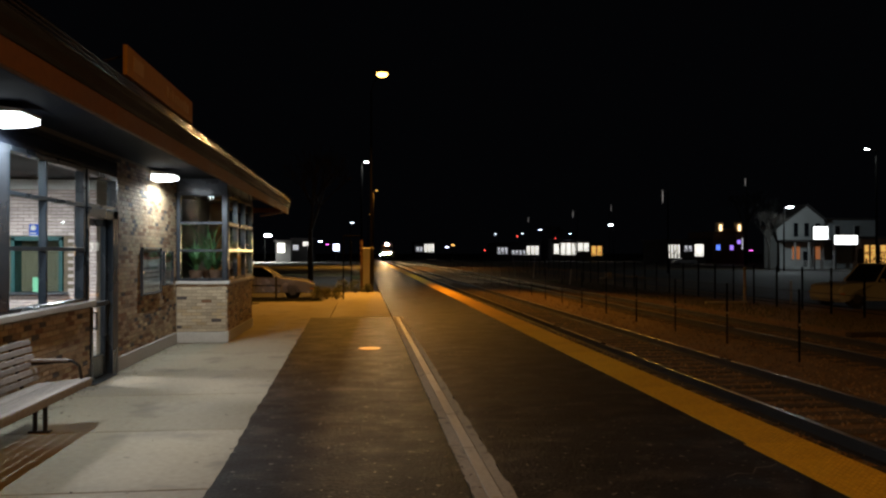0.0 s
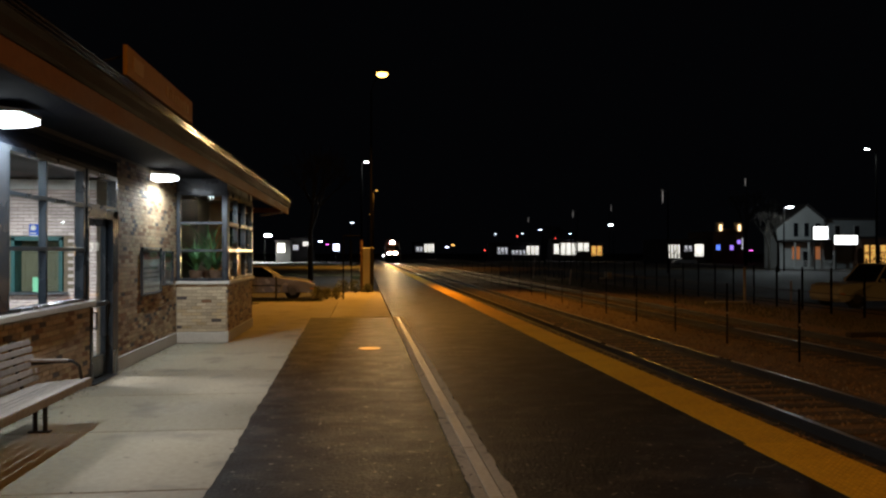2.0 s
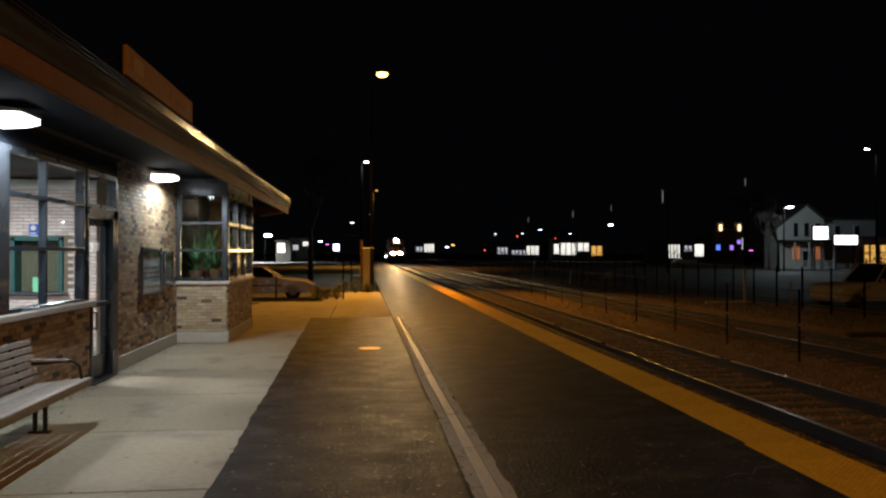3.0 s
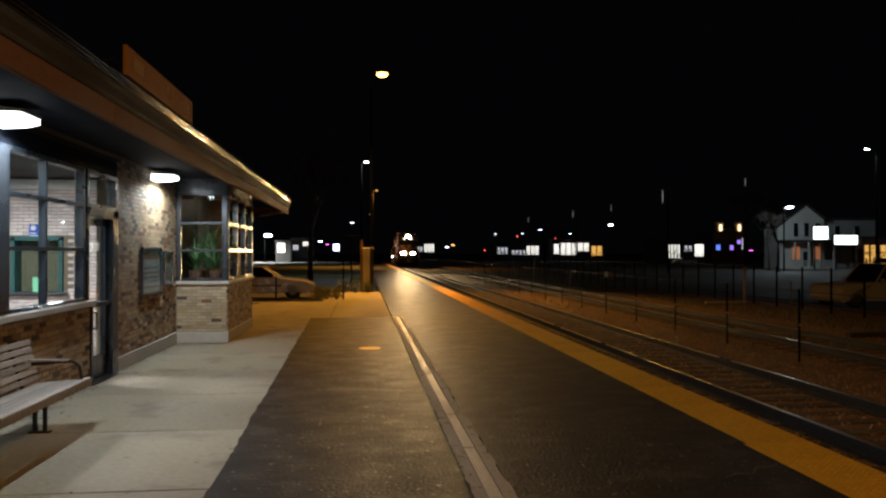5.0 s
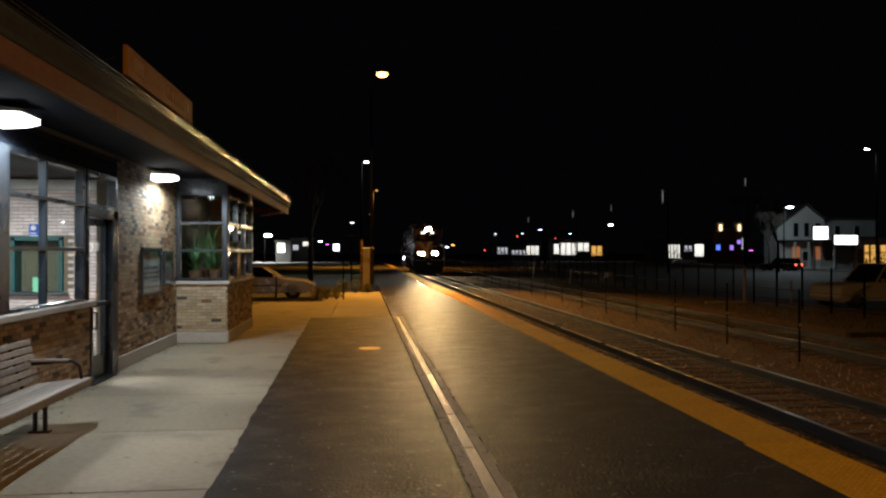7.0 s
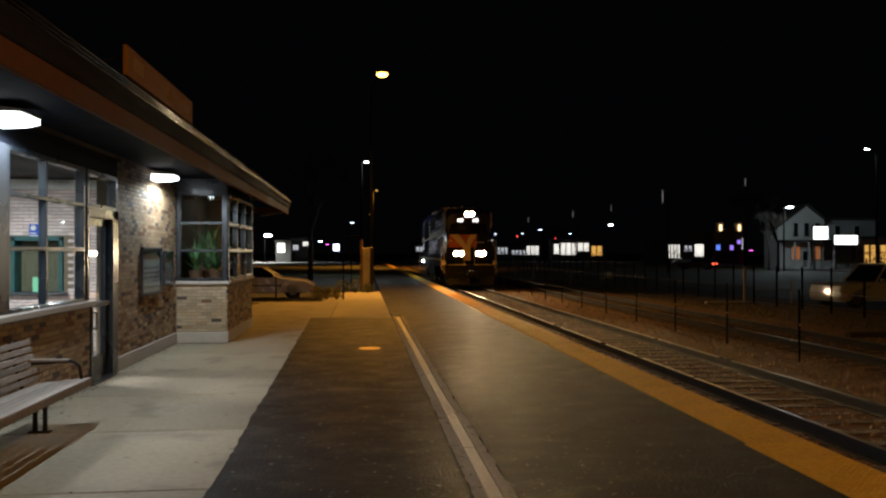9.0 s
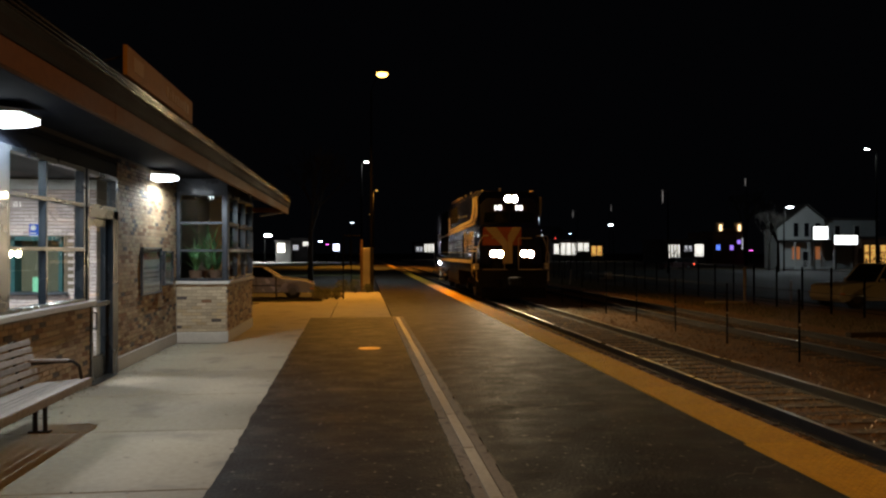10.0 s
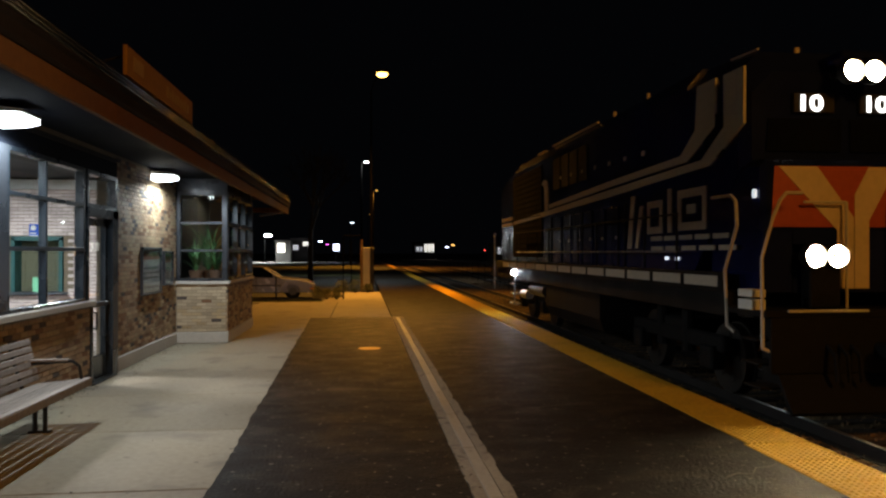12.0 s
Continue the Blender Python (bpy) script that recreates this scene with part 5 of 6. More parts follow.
def car(label, paint, length, width, height, tall=False, tail=None, category="car"):
    """A parked or moving car; front towards +x, origin on the ground under its middle."""
    c = thing("car", label, category, "cars")
    l, w, r = length / 2, width / 2, 0.33 if not tall else 0.38
    belt = height * (0.655 if not tall else 0.58)
    side = [(-l, 0.32), (-l + 0.05, belt * 0.9), (-l + 0.25, belt), (-l * 0.35, belt + 0.03), (l * 0.36, belt + 0.01), (l - 0.35, belt - 0.13), (l - 0.03, belt - 0.28), (l, 0.42), (l - 0.06, 0.25)]
    if tall:
        side[5:7] = [(l - 0.30, belt - 0.06), (l - 0.05, belt - 0.16)]
    axles = (-l * 0.60, l * (0.70 if tall else 0.62))
    bottom = []
    for ax in axles[::-1]:
        bottom.extend([(ax + r * 1.18 * math.cos(a), 0.24 + r * 1.18 * math.sin(a) + 0.05) for a in (0.0, 0.6, 1.2, 1.94, 2.54, 3.14)])
    bottom.append((-l + 0.06, 0.25))
    outline = side + bottom
    bm = B()
    rings = []
    for y, k in ((-w, 0.97), (-w + 0.06, 1.0), (w - 0.06, 1.0), (w, 0.97)):
        rings.append([bm.verts.new((x * k, y, z if z < 0.6 else z - (1 - k) * 1.2)) for x, z in outline])
    n = len(outline)
    for p, q in zip(rings, rings[1:]):
        for i in range(n):
            bm.faces.new((p[i], p[(i + 1) % n], q[(i + 1) % n], q[i]))
    for ring in (rings[0], rings[-1][::-1]):
        bmesh.ops.triangulate(bm, faces=[bm.faces.new(ring)])
    part("body", bm, paint, c)
    if tall:
        base, top = (-l + 0.12, l * 0.34), (-l + 0.30, l * 0.10)
    else:
        base, top = (-l * 0.78, l * 0.38), (-l * 0.42, l * 0.10)
    bm = B()
    lo = [bm.verts.new(v) for v in ((base[0], -w + 0.05, belt), (base[1], -w + 0.05, belt), (base[1], w - 0.05, belt), (base[0], w - 0.05, belt))]
    hi = [bm.verts.new(v) for v in ((top[0], -w + 0.20, height - 0.05), (top[1], -w + 0.20, height - 0.05), (top[1], w - 0.20, height - 0.05), (top[0], w - 0.20, height - 0.05))]
    for i in range(4):
        bm.faces.new((lo[i], lo[(i + 1) % 4], hi[(i + 1) % 4], hi[i]))
    bm.faces.new(hi)
    part("glasshouse", bm, CAR_GLASS, c, "dark glazed cabin")
    part("roof", box(B(), top[0] - 0.03, top[1] + 0.05, -w + 0.18, w - 0.18, height - 0.05, height, 0.02), paint, c)
    for s in (-1, 1):
        for xb, xt in ((base[0], top[0]), (base[1], top[1]), ((base[0] + base[1]) / 2, (top[0] + top[1]) / 2)):
            part("pillar", rod(B(), (xb, s * (w - 0.05), belt), (xt, s * (w - 0.19), height - 0.04), 0.035, n=6), paint, c)
        part("headlight", quad_box(l - 0.22, l - 0.015, s * w * 0.92 - 0.12 * (s > 0), s * w * 0.92 + 0.12 * (s < 0), belt - 0.42, belt - 0.28, 0.02), LENS_CLEAR, c, "clear headlight")
        part("indicator", quad_box(l - 0.20, l - 0.02, s * (w - 0.01) - 0.05, s * (w - 0.01) + 0.012, belt - 0.50, belt - 0.43, 0.01), LENS_AMBER, c, "amber indicator")
        part("tail_light", quad_box(-l - 0.015, -l + 0.15, s * w * 0.9 - 0.1, s * w * 0.9 + 0.08, belt - 0.25, belt - 0.08, 0.02), tail or LENS_RED, c, "red tail light")
        part("mirror", quad_box(base[1] - 0.25, base[1] - 0.12, s * (w + 0.02), s * (w + 0.16), belt + 0.02, belt + 0.15, 0.02), paint, c)
        for ax in axles:
            wheel = part("wheel", rod(B(), (ax, s * (w - 0.22), r), (ax, s * (w - 0.01), r), r, n=22), RUBBER, c, "black tyre")
            part("rim", rod(B(), (ax, s * (w - 0.05), r), (ax, s * (w + 0.004), r), r * 0.55, r * 0.50, 12), RIM, wheel, "dull metal rim")
    part("bumper", quad_box(l - 0.10, l + 0.05, -w + 0.08, w - 0.08, 0.34, 0.50, 0.03), paint, c)
    part("bumper", quad_box(-l - 0.05, -l + 0.10, -w + 0.08, w - 0.08, 0.36, 0.54, 0.03), paint, c)
    part("door_seam", quad_box(-0.02, 0.0, -w - 0.004, -w + 0.02, 0.4, belt - 0.03), RUBBER, c)
    part("side_moulding", quad_box(-l * 0.4, l * 0.42, -w - 0.012, -w + 0.01, 0.55, 0.60), RUBBER, c, "dark side moulding")
    return c


sedan = car("silver sedan parked beside the station", material("silver_blue_car_paint", (0.50, 0.50, 0.62), 0.2, 0.45, vary=0.06, coat=0.6), 4.8, 1.8, 1.39)
sedan.matrix_basis = pose(-4.45, 32.95, -0.045, 0, 0, 3)
suv = car("white pickup-style utility vehicle parked behind the iron fence", material("white_car_paint", (0.42, 0.44, 0.48), 0.35, vary=0.06, coat=0.5), 5.0, 1.95, 1.80, True, category="car")
suv.matrix_basis = pose(21.55, 29.5, -0.335, 0, 0, 184)
moving_car = car("dark red estate car driving with lit tail lamps", material("dark_car_paint", (0.05, 0.02, 0.02), 0.3, vary=0.06, coat=0.6), 4.7, 1.85, 1.62, True, TAIL_LIT)
far_car = car("pale car parked before the far shops", material("pale_car_paint", (0.40, 0.42, 0.45), 0.3, vary=0.06, coat=0.5), 4.6, 1.8, 1.45)
far_car.matrix_basis = pose(62.5, 141.0, -0.36, 0, 0, 175)

# ---- far buildings ----
HOUSE_WHITE = material("white_clapboard", (0.50, 0.52, 0.52), 0.7, vary=0.12, scale=4, bump=0.3)
FAR_BRICK = material("dark_far_brick", (0.13, 0.07, 0.045), 0.9, vary=0.3, scale=4, bump=0.4)
FAR_WALL = material("grey_far_wall", (0.05, 0.047, 0.045), 0.9, vary=0.2, scale=3)
DARK_PANE = material("unlit_far_pane", (0.012, 0.014, 0.018), 0.08, vary=0.1)
SHOP_WHITE = glowing("bright_shop_window", (1.0, 0.97, 0.88), 1.15)
SHOP_DIM = glowing("dim_shop_window", (0.9, 0.92, 1.0), 0.55)
SHOP_WARM = glowing("warm_shop_window", (1.0, 0.52, 0.12), 0.8)
SIGN_LIT = glowing("lit_white_sign_face", (0.96, 1.0, 0.98), 3.2)
NEON_BLUE = glowing("blue_neon", (0.12, 0.25, 1.0), 1.3)
NEON_VIOLET = glowing("violet_neon", (0.40, 0.22, 1.0), 1.2)
UPLIGHT = glowing("warm_uplit_lamp", (1.0, 0.72, 0.38), 3.0)


DISPLAY = material("dim_display_goods", (0.06, 0.045, 0.03), 0.8)


def far_window(parent, x0, x1, y, z0, z1, pane, frame_mat=FAR_WALL, bars=1):
    w = part("window", box(B(), x0 - 0.1, x1 + 0.1, y - 0.06, y + 0.06, z0 - 0.1, z1 + 0.1, 0.02), frame_mat, parent)
    for k in range(bars):
        a, b = x0 + (x1 - x0) * k / bars + 0.04, x0 + (x1 - x0) * (k + 1) / bars - 0.04
        part("pane", quad_box(a, b, y - 0.10, y - 0.07, z0, z1), pane, w)
    return w


def shop(label, x0, x1, y, h, bands, wall=FAR_WALL):
    """A low building that faces the tracks; bands: (x0, x1, z0, z1, pane, count)."""
    s = thing("shop_building", label, "building", "far shops")
    part("wall", quad_box(x0, x1, y, y + 12, -0.36, h), wall, s)
    part("roof", quad_box(x0 - 0.3, x1 + 0.3, y - 0.4, y + 12.3, h, h + 0.35, 0.05), ROOFING, s)
    for a, b, z0, z1, pane, n in bands:
        w = (b - a) / n
        for k in range(n):
            win = far_window(s, a + k * w + 0.12, a + (k + 1) * w - 0.12, y - 0.05, z0, z1, pane)
            rng = random.Random(int(a * 10) + k)
            bm = B()
            for _ in range(12):
                xx = rng.uniform(a + k * w + 0.14, a + (k + 1) * w - 0.4)
                zz = z0 + (z1 - z0) * rng.random() ** 2.2 * 0.6
                box(bm, xx, xx + rng.uniform(0.04, 0.13), y - 0.22, y - 0.17, zz, min(z1, zz + rng.uniform(0.1, 0.45)))
            tagged(part("display", bm, DISPLAY, win, "goods behind the window"), kind="stuff")
    return s


shop("low shop with bright white lit windows", 51.5, 62.0, 201, 5.2, [(51.9, 53.6, 1.6, 4.3, SHOP_WHITE, 1), (53.8, 58.4, 1.4, 4.6, SHOP_WHITE, 3), (58.6, 61.9, 2.4, 4.6, SHOP_WHITE, 2)])
shop("low shop with warm orange windows", 62.3, 66.0, 201, 4.4, [(62.4, 65.6, 1.2, 3.8, SHOP_WARM, 2)])
shop("long low shop with pale windows", 36.5, 49.5, 205, 4.4, [(37.0, 40.0, 1.6, 3.4, SHOP_DIM, 3), (41.0, 45.0, 1.4, 2.6, SHOP_DIM, 4), (45.2, 48.8, 1.4, 3.8, SHOP_WHITE, 3)])
shop("low shop row with white lit windows", 62.2, 71.2, 150, 4.4, [(62.8, 65.6, 0.8, 3.6, SHOP_WHITE, 4), (66.4, 68.2, 2.2, 3.4, SHOP_DIM, 2), (68.6, 70.8, 1.2, 3.7, SHOP_WHITE, 1)])
shop("far lit shop beyond the end of the tracks", 18.0, 25.5, 262, 5.4, [(18.5, 21.0, 2.4, 4.0, SHOP_DIM, 2), (21.4, 25.0, 2.2, 5.0, SHOP_WHITE, 3)])
shop("low lit kiosk beyond the street", -20.5, -17.0, 182, 4.6, [(-20.2, -18.2, 2.0, 4.2, SHOP_WHITE, 1)])
shop("filling station shop with pale lit front", -17.2, -12.2, 186, 5.2, [(-17.0, -15.4, 2.6, 3.8, SHOP_DIM, 1), (-14.6, -12.6, 3.6, 4.6, SHOP_WHITE, 1)])
box_sign = thing("lit_sign", "small lit blue-white box sign on a post", "sign")
part("face", quad_box(-6.9, -5.5, 180, 180.3, 2.4, 4.0, 0.05), glowing("blue_white_sign_face", (0.75, 0.8, 1.0), 4.0), box_sign)
part("post", rod(B(), (-6.2, 180.2, -0.36), (-6.2, 180.2, 2.4), 0.1, n=8), METAL_BLACK, box_sign)

hall = thing("brick_hall", "dark brick building with two uplit pilasters and neon windows", "building")
part("wall", quad_box(72.8, 79.4, 150, 162, -0.36, 6.1), FAR_BRICK, hall)
part("roof", quad_box(72.6, 79.6, 149.8, 162.2, 6.1, 6.4, 0.05), FAR_BRICK, hall)
for x in (74.2, 78.3):
    pl = part("pilaster", box(B(), x - 0.75, x + 0.75, 149.6, 150.6, 6.4, 8.3, 0.08), material("cream_pilaster_stone", (0.5, 0.42, 0.3), 0.8, vary=0.2), hall, "cream pilaster top")
    part("uplight", quad_box(x - 0.25, x + 0.25, 149.35, 149.58, 6.5, 7.8, 0.1), UPLIGHT, pl, "warm glowing lamp")
part("parapet", quad_box(75.0, 77.5, 149.7, 150.2, 6.4, 7.0, 0.05), FAR_BRICK, hall)
far_window(hall, 73.4, 74.3, 149.95, 2.5, 3.6, NEON_BLUE, FAR_BRICK, 2)
far_window(hall, 76.4, 77.2, 149.95, 2.5, 3.5, NEON_VIOLET, FAR_BRICK, 2)
far_window(hall, 78.0, 78.8, 149.95, 3.8, 4.6, NEON_VIOLET, FAR_BRICK)
far_window(hall, 79.0, 79.3, 149.95, 2.6, 5.0, SHOP_DIM, FAR_BRICK)
street_lamp(80.6, 149, 2.4, GLOW_PINK, (0, 0), 0.35)

house = thing("gabled_house", "white clapboard gabled house with porch under a street lamp", "house")
bm = B()
prism(bm, [(58.0, -0.36), (65.0, -0.36), (65.0, 6.55), (62.3, 8.55), (58.0, 5.45)], 100, 103.5, "y")
part("wall", bm, HOUSE_WHITE, house, "white clapboard wall")
bm = B()
prism(bm, [(57.6, 5.25), (62.3, 8.62), (65.4, 6.3), (65.4, 6.5), (62.3, 8.84), (57.6, 5.45)], 99.6, 103.8, "y")
part("roof", bm, ROOFING, house, "dark gable roof")
part("wing", quad_box(65.05, 74.0, 101.5, 110, -0.36, 6.6), material("pale_grey_wing", (0.34, 0.38, 0.40), 0.8, vary=0.15), house, "pale grey side wing")
part("wing_roof", quad_box(65.0, 74.3, 101.2, 110.2, 6.6, 6.9, 0.05), ROOFING, house)
for x in (60.3, 61.9, 63.6):
    far_window(house, x, x + 0.75, 99.97, 4.2, 6.1, DARK_PANE, HOUSE_WHITE)
for x in (60.1, 63.4):
    far_window(house, x, x + 1.2, 99.97, 1.0, 2.8, glowing("faint_orange_room", (0.6, 0.2, 0.07), 0.35), HOUSE_WHITE, 2)
for x in (67.5, 70.5):
    far_window(house, x, x + 0.8, 101.45, 4.0, 5.8, DARK_PANE, HOUSE_WHITE)
part("door", quad_box(61.8, 62.7, 99.9, 99.99, -0.1, 2.1), DARK_PANE, house)
part("porch_roof", quad_box(58.0, 65.2, 97.6, 99.98, 3.45, 3.7, 0.04), ROOFING, house)
for x in (59.3, 61.3, 63.1, 65.0):
    part("porch_post", quad_box(x - 0.09, x + 0.09, 97.75, 97.93, -0.05, 3.45, 0.01), HOUSE_WHITE, house)
part("porch_floor", quad_box(59.0, 65.2, 97.5, 99.98, -0.36, -0.05, 0.02), HOUSE_WHITE, house)
for x0, x1 in ((59.4, 61.2), (63.2, 64.9)):
    bm = quad_box(x0, x1, 97.8, 97.87, 0.75, 0.85)
    for k in range(9):
        xx = x0 + 0.1 + (x1 - x0 - 0.2) * k / 8
        box(bm, xx - 0.03, xx + 0.03, 97.81, 97.86, -0.05, 0.75)
    part("porch_rail", bm, HOUSE_WHITE, house)

for x0, x1, y, z0, z1, label in ((60.2, 62.25, 95, 3.75, 5.42, "square lit white sign on a dark post"), (63.2, 66.5, 95, 3.05, 4.25, "wide lit white sign on a dark post")):
    s = thing("lit_sign", label, "sign", "lit signs")
    part("cabinet", quad_box(x0 - 0.08, x1 + 0.08, y, y + 0.35, z0 - 0.08, z1 + 0.08, 0.03), METAL_BLACK, s)
    part("face", quad_box(x0, x1, y - 0.03, y - 0.005, z0, z1), SIGN_LIT, s, "glowing white sign face")
    part("post", rod(B(), (x0 + 0.3, y + 0.2, -0.36), (x0 + 0.3, y + 0.2, z0 - 0.08), 0.1, n=8), METAL_BLACK, s)
    bm = B()
    for k in range(3):
        box(bm, x0 + 0.15, x1 - 0.2 - 0.2 * k, y - 0.036, y - 0.031, z0 + 0.25 + k * 0.35, z0 + 0.36 + k * 0.35)
    part("marks", bm, material("pale_grey_marks", (0.7, 0.72, 0.72), 0.5), s, "unreadable bars")
corner = shop("warm lit corner shop with full windows", 70.3, 82.0, 99.5, 3.9, [(70.5, 72.4, 0.1, 3.0, SHOP_WARM, 2), (72.9, 76.5, 0.3, 3.0, SHOP_WARM, 3)], FAR_BRICK)
bm = B()
rng = random.Random(8)
for k in range(90):
    x, z = rng.uniform(70.6, 76.2), rng.uniform(0.1, 2.6)
    box(bm, x, x + rng.uniform(0.08, 0.4), 99.25, 99.30, z, z + rng.uniform(0.06, 0.3))
tagged(part("window_display", bm, material("dark_display_goods", (0.05, 0.025, 0.01), 0.8), corner, "goods behind the window"), kind="stuff")


# ---- trees and plants ----
BARK = material("dark_bark", (0.030, 0.025, 0.020), 0.95, vary=0.4, scale=6, bump=0.8)


def bare_tree(x, y, h, seed, label="bare winter tree with fine branches"):
    t = thing("bare_tree", label, "tree", "bare trees")
    rng = random.Random(seed)
    trunk, twigs = B(), B()
    rod(trunk, (x, y, -0.4), (x, y, h * 0.35), h * 0.022, h * 0.014, 8)

    def grow(p, d, l, r, n):
        q = p + d * l
        rod(trunk if n > 3 else twigs, p, q, r, r * 0.65, 5 if n > 2 else 3)
        if n:
            for _ in range(3 if n > 1 else 4):
                e = (d + Vector((rng.uniform(-0.75, 0.75), rng.uniform(-0.75, 0.75), rng.uniform(-0.1, 0.55)))).normalized()
                grow(q, e, l * rng.uniform(0.62, 0.82), r * 0.6, n - 1)
    for _ in range(3):
        d = Vector((rng.uniform(-0.5, 0.5), rng.uniform(-0.5, 0.5), 1)).normalized()
        grow(Vector((x, y, h * 0.33)), d, h * 0.2, h * 0.011, 4)
    part("trunk", trunk, BARK, t)
    part("crown", twigs, BARK, t, "fine bare twigs")


bare_tree(48.8, 84, 9.0, 1)
bare_tree(52.2, 92, 8.0, 2)
bare_tree(69.3, 130, 15.0, 3)
bare_tree(37.0, 150, 9.0, 4)
bare_tree(44.0, 165, 8.5, 5)
bare_tree(-3.6, 53.0, 10.0, 6, "dark bare street tree beside the street")
bare_tree(52.0, 180, 8.0, 7)

LEAF = material("dark_evergreen_leaf", (0.02, 0.032, 0.015), 0.7, vary=0.4, scale=10, island=0.4)


YELLOW_LEAF = material("dry_yellow_green_leaf", (0.07, 0.075, 0.02), 0.7, vary=0.5, scale=10, island=0.6)


def shrub(x, y, w, h, seed, leaf=None, label="low dark evergreen shrub beside the cabinet"):
    rng = random.Random(seed)
    s = thing("shrub", label, "shrub", "shrubs")
    bm = B()
    for _ in range(7):
        a = rng.uniform(0, 6.28)
        rod(bm, (x, y, -0.05), (x + w * 0.35 * math.cos(a), y + w * 0.35 * math.sin(a), h * rng.uniform(0.5, 0.9)), 0.012, 0.004, 5)
    part("stems", bm, BARK, s)
    verts, faces = [], []
    for _ in range(420):
        a, rr, zz = rng.uniform(0, 6.28), rng.random() ** 0.5, rng.random()
        rad = w * 0.5 * rr * (1 - 0.5 * zz ** 2) * rng.uniform(0.7, 1.1)
        c = Vector((x + rad * math.cos(a), y + rad * math.sin(a), h * (0.12 + 0.88 * zz)))
        d = Vector((rng.uniform(-1, 1), rng.uniform(-1, 1), rng.uniform(-0.2, 1))).normalized() * rng.uniform(0.05, 0.09)
        e = d.orthogonal().normalized() * 0.018
        i = len(verts)
        verts.extend([tuple(c - e * 0.3), tuple(c + d * 0.5 + e), tuple(c + d), tuple(c + d * 0.5 - e)])
        faces.append((i, i + 1, i + 2, i + 3))
    me = bpy.data.meshes.new("leaves")
    me.from_pydata(verts, [], faces)
    me.materials.append(leaf or LEAF)
    ob = new("leaves", me)
    ob.parent = s


shrub(-0.35, 36.2, 0.7, 0.55, 1)
shrub(-0.95, 36.0, 0.8, 0.6, 2)
shrub(0.25, 36.15, 0.6, 0.4, 3)

shrub(-1.85, 31.0, 0.55, 0.5, 4, YELLOW_LEAF, "low dry yellow-green shrub at the walk's edge")
shrub(-1.45, 31.1, 0.6, 0.42, 5, YELLOW_LEAF, "low dry yellow-green shrub at the walk's edge")
shrub(-1.05, 31.0, 0.5, 0.45, 6, YELLOW_LEAF, "low dry yellow-green shrub at the walk's edge")
for x, y, h in ((-3.4, 30.3, 0.9), (-0.78, 31.2, 0.72)):
    bp = thing("thin_post", "thin dark metal post at the walk's edge", "post", "thin posts")
    part("post", rod(B(), (x, y, 0), (x, y, h), 0.035), METAL_BLACK, bp)
    part("cap", rod(B(), (x, y, h), (x, y, h + 0.03), 0.045, 0.03), METAL_BLACK, bp)
shelter = thing("sign_frame", "thin dark frame of pipes beside the cabinet", "frame")
for pp in ([(-0.95, 38.0, -0.05), (-0.95, 38.0, 2.75)], [(-0.95, 38.0, 2.75), (-0.1, 38.0, 2.75)], [(-0.55, 38.0, -0.05), (-0.55, 38.0, 2.5)]):
    part("pipe", pipe(B(), pp, 0.035), DARK_POLE, shelter)

PLANT_LEAF = material("bright_green_leaf", (0.07, 0.17, 0.06), 0.45, vary=0.3, scale=8, island=0.3)
POT = material("brown_plant_pot", (0.12, 0.06, 0.035), 0.7)


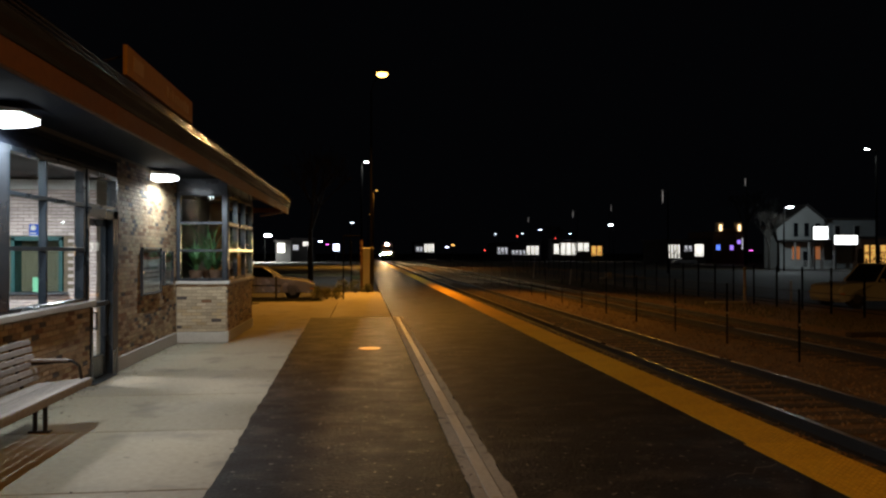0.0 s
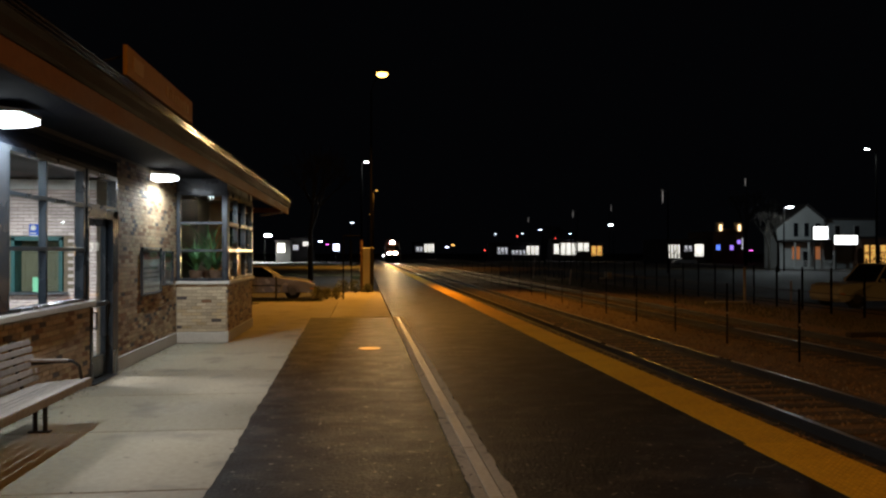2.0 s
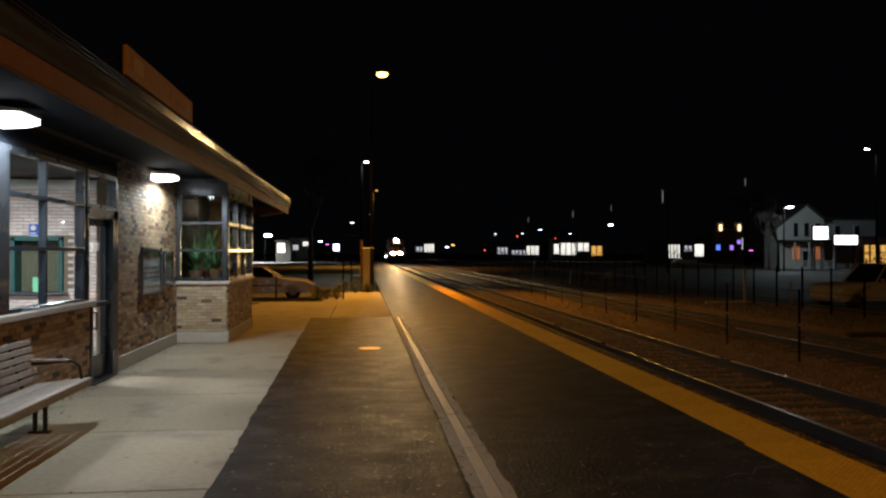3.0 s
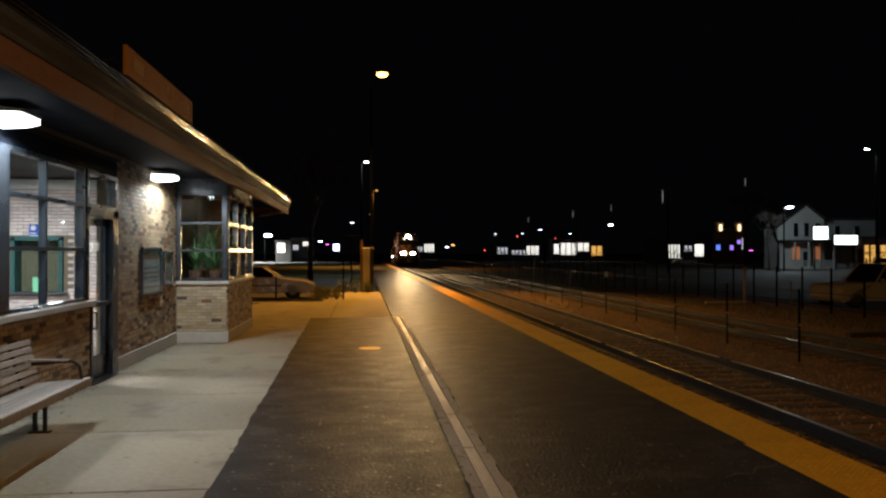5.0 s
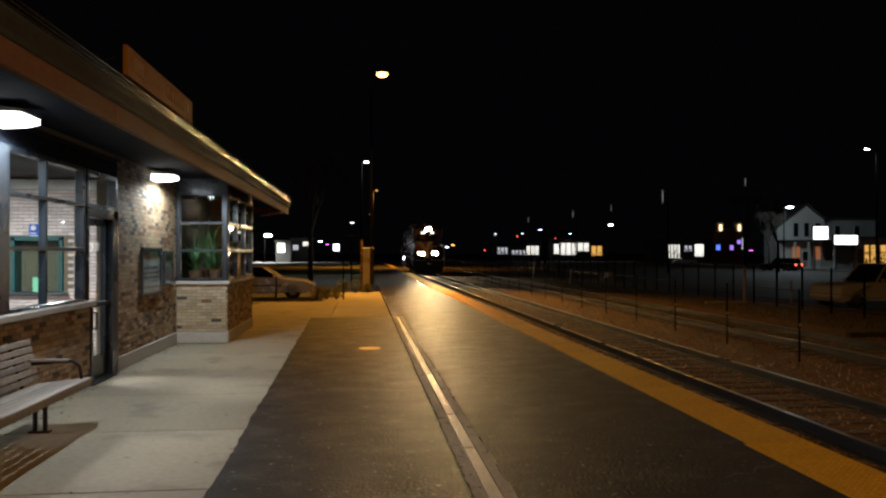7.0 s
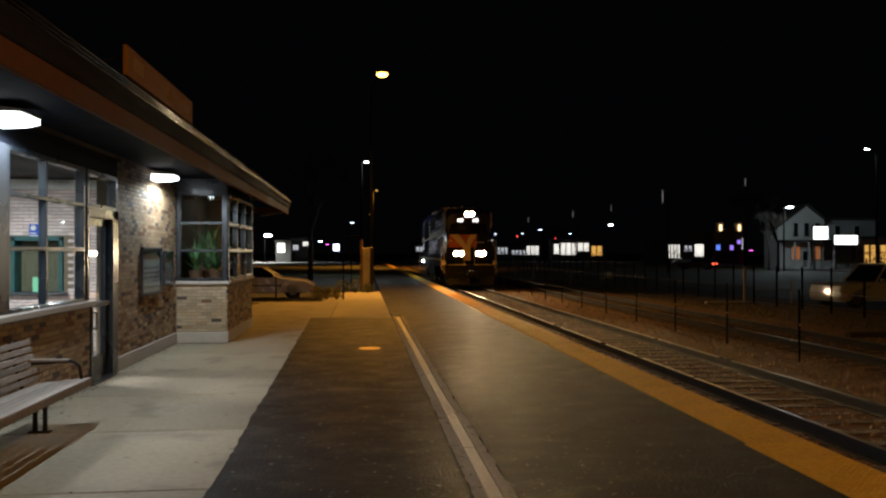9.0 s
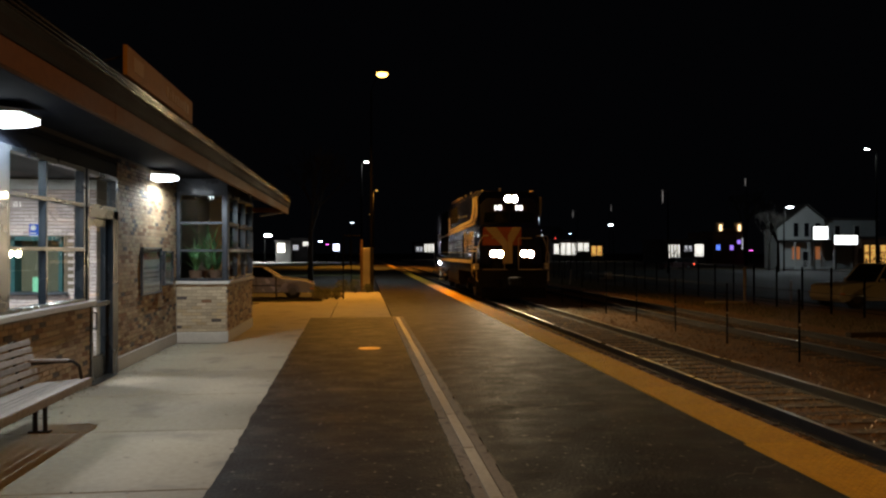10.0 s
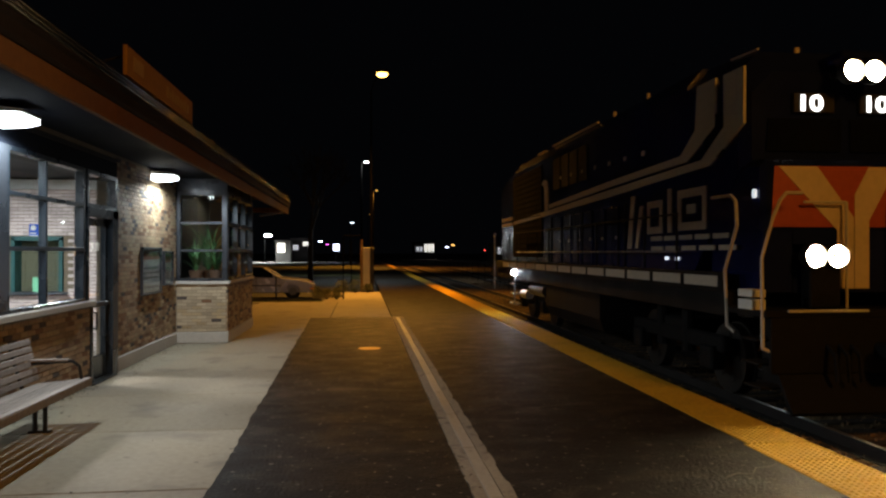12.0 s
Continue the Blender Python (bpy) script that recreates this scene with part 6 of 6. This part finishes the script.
def plant(px, py, size, seed):
    pl = thing("potted_plant", "spiky green potted plant behind the bay glass", "plant", "bay plants")
    bm = B()
    bmesh.ops.create_cone(bm, cap_ends=True, segments=16, radius1=0.11, radius2=0.15, depth=0.22, matrix=pose(px, py, 1.41))
    part("pot", bm, POT, pl)
    rng = random.Random(seed)
    for k in range(38):
        a, l, up = rng.uniform(0, 6.28), size * rng.uniform(0.55, 1.1), rng.uniform(0.5, 1.7)
        d = Vector((math.cos(a) * 0.42, math.sin(a) * 0.30, 0))
        side = Vector((-math.sin(a), math.cos(a), 0)) * 0.024
        bm = B()
        prev = None
        for i in range(6):
            f = i / 5
            p = Vector((px, py, 1.5)) + d * l * f + Vector((0, 0, l * up * (f - 0.55 * f * f)))
            pair = (bm.verts.new(p - side * (1 - f)), bm.verts.new(p + side * (1 - f) + Vector((0, 0, 0.004))))
            if prev:
                bm.faces.new((prev[0], prev[1], pair[1], pair[0]))
            prev = pair
        part("leaf", bm, PLANT_LEAF, pl)


plant(-3.58, 16.72, 1.1, 3)
plant(-3.18, 16.85, 1.25, 4)
plant(-3.40, 17.15, 1.6, 5)
tagged(part("bay_shelf", quad_box(WALL_X, BX - 0.15, BAY0 + 0.15, BAY1 - 0.15, 1.26, 1.30), SHADE), "dark shelf inside the bay", "shelf", kind="structure")


# ---- what moves ----
def loco_y(t):
    """The nose's place along the track: it rolls in and slows."""
    return (((-0.002598 * t + 0.081062) * t + -0.43448) * t + -17.1506) * t + 190.644


def motions():
    walk(loco, [(k * 0.25, pose(TRACK_X, loco_y(k * 0.25), RAIL_Z)) for k in range(49)])
    for ws, y in wheelsets:
        walk(ws, [(k / 30, pose(0, y, 0.508, math.degrees((loco_y(0) - loco_y(k / 30)) / 0.508) % 360)) for k in range(361)])
    # the far car drives off, turns into the lot and stops
    rows = [(k * 0.5, pose(75.0 - 1.65 * k, 56.0 + 2.35 * k, -0.335, 0, 0, 125)) for k in range(18)]
    rows += [(9.0, pose(45.4, 98.2, -0.335, 0, 0, 140)), (9.5, pose(43.8, 99.2, -0.335, 0, 0, 172)), (10.0, pose(42.8, 99.3, -0.335, 0, 0, 192)), (12.0, pose(42.6, 99.3, -0.335, 0, 0, 194))]
    walk(moving_car, rows)


motions()
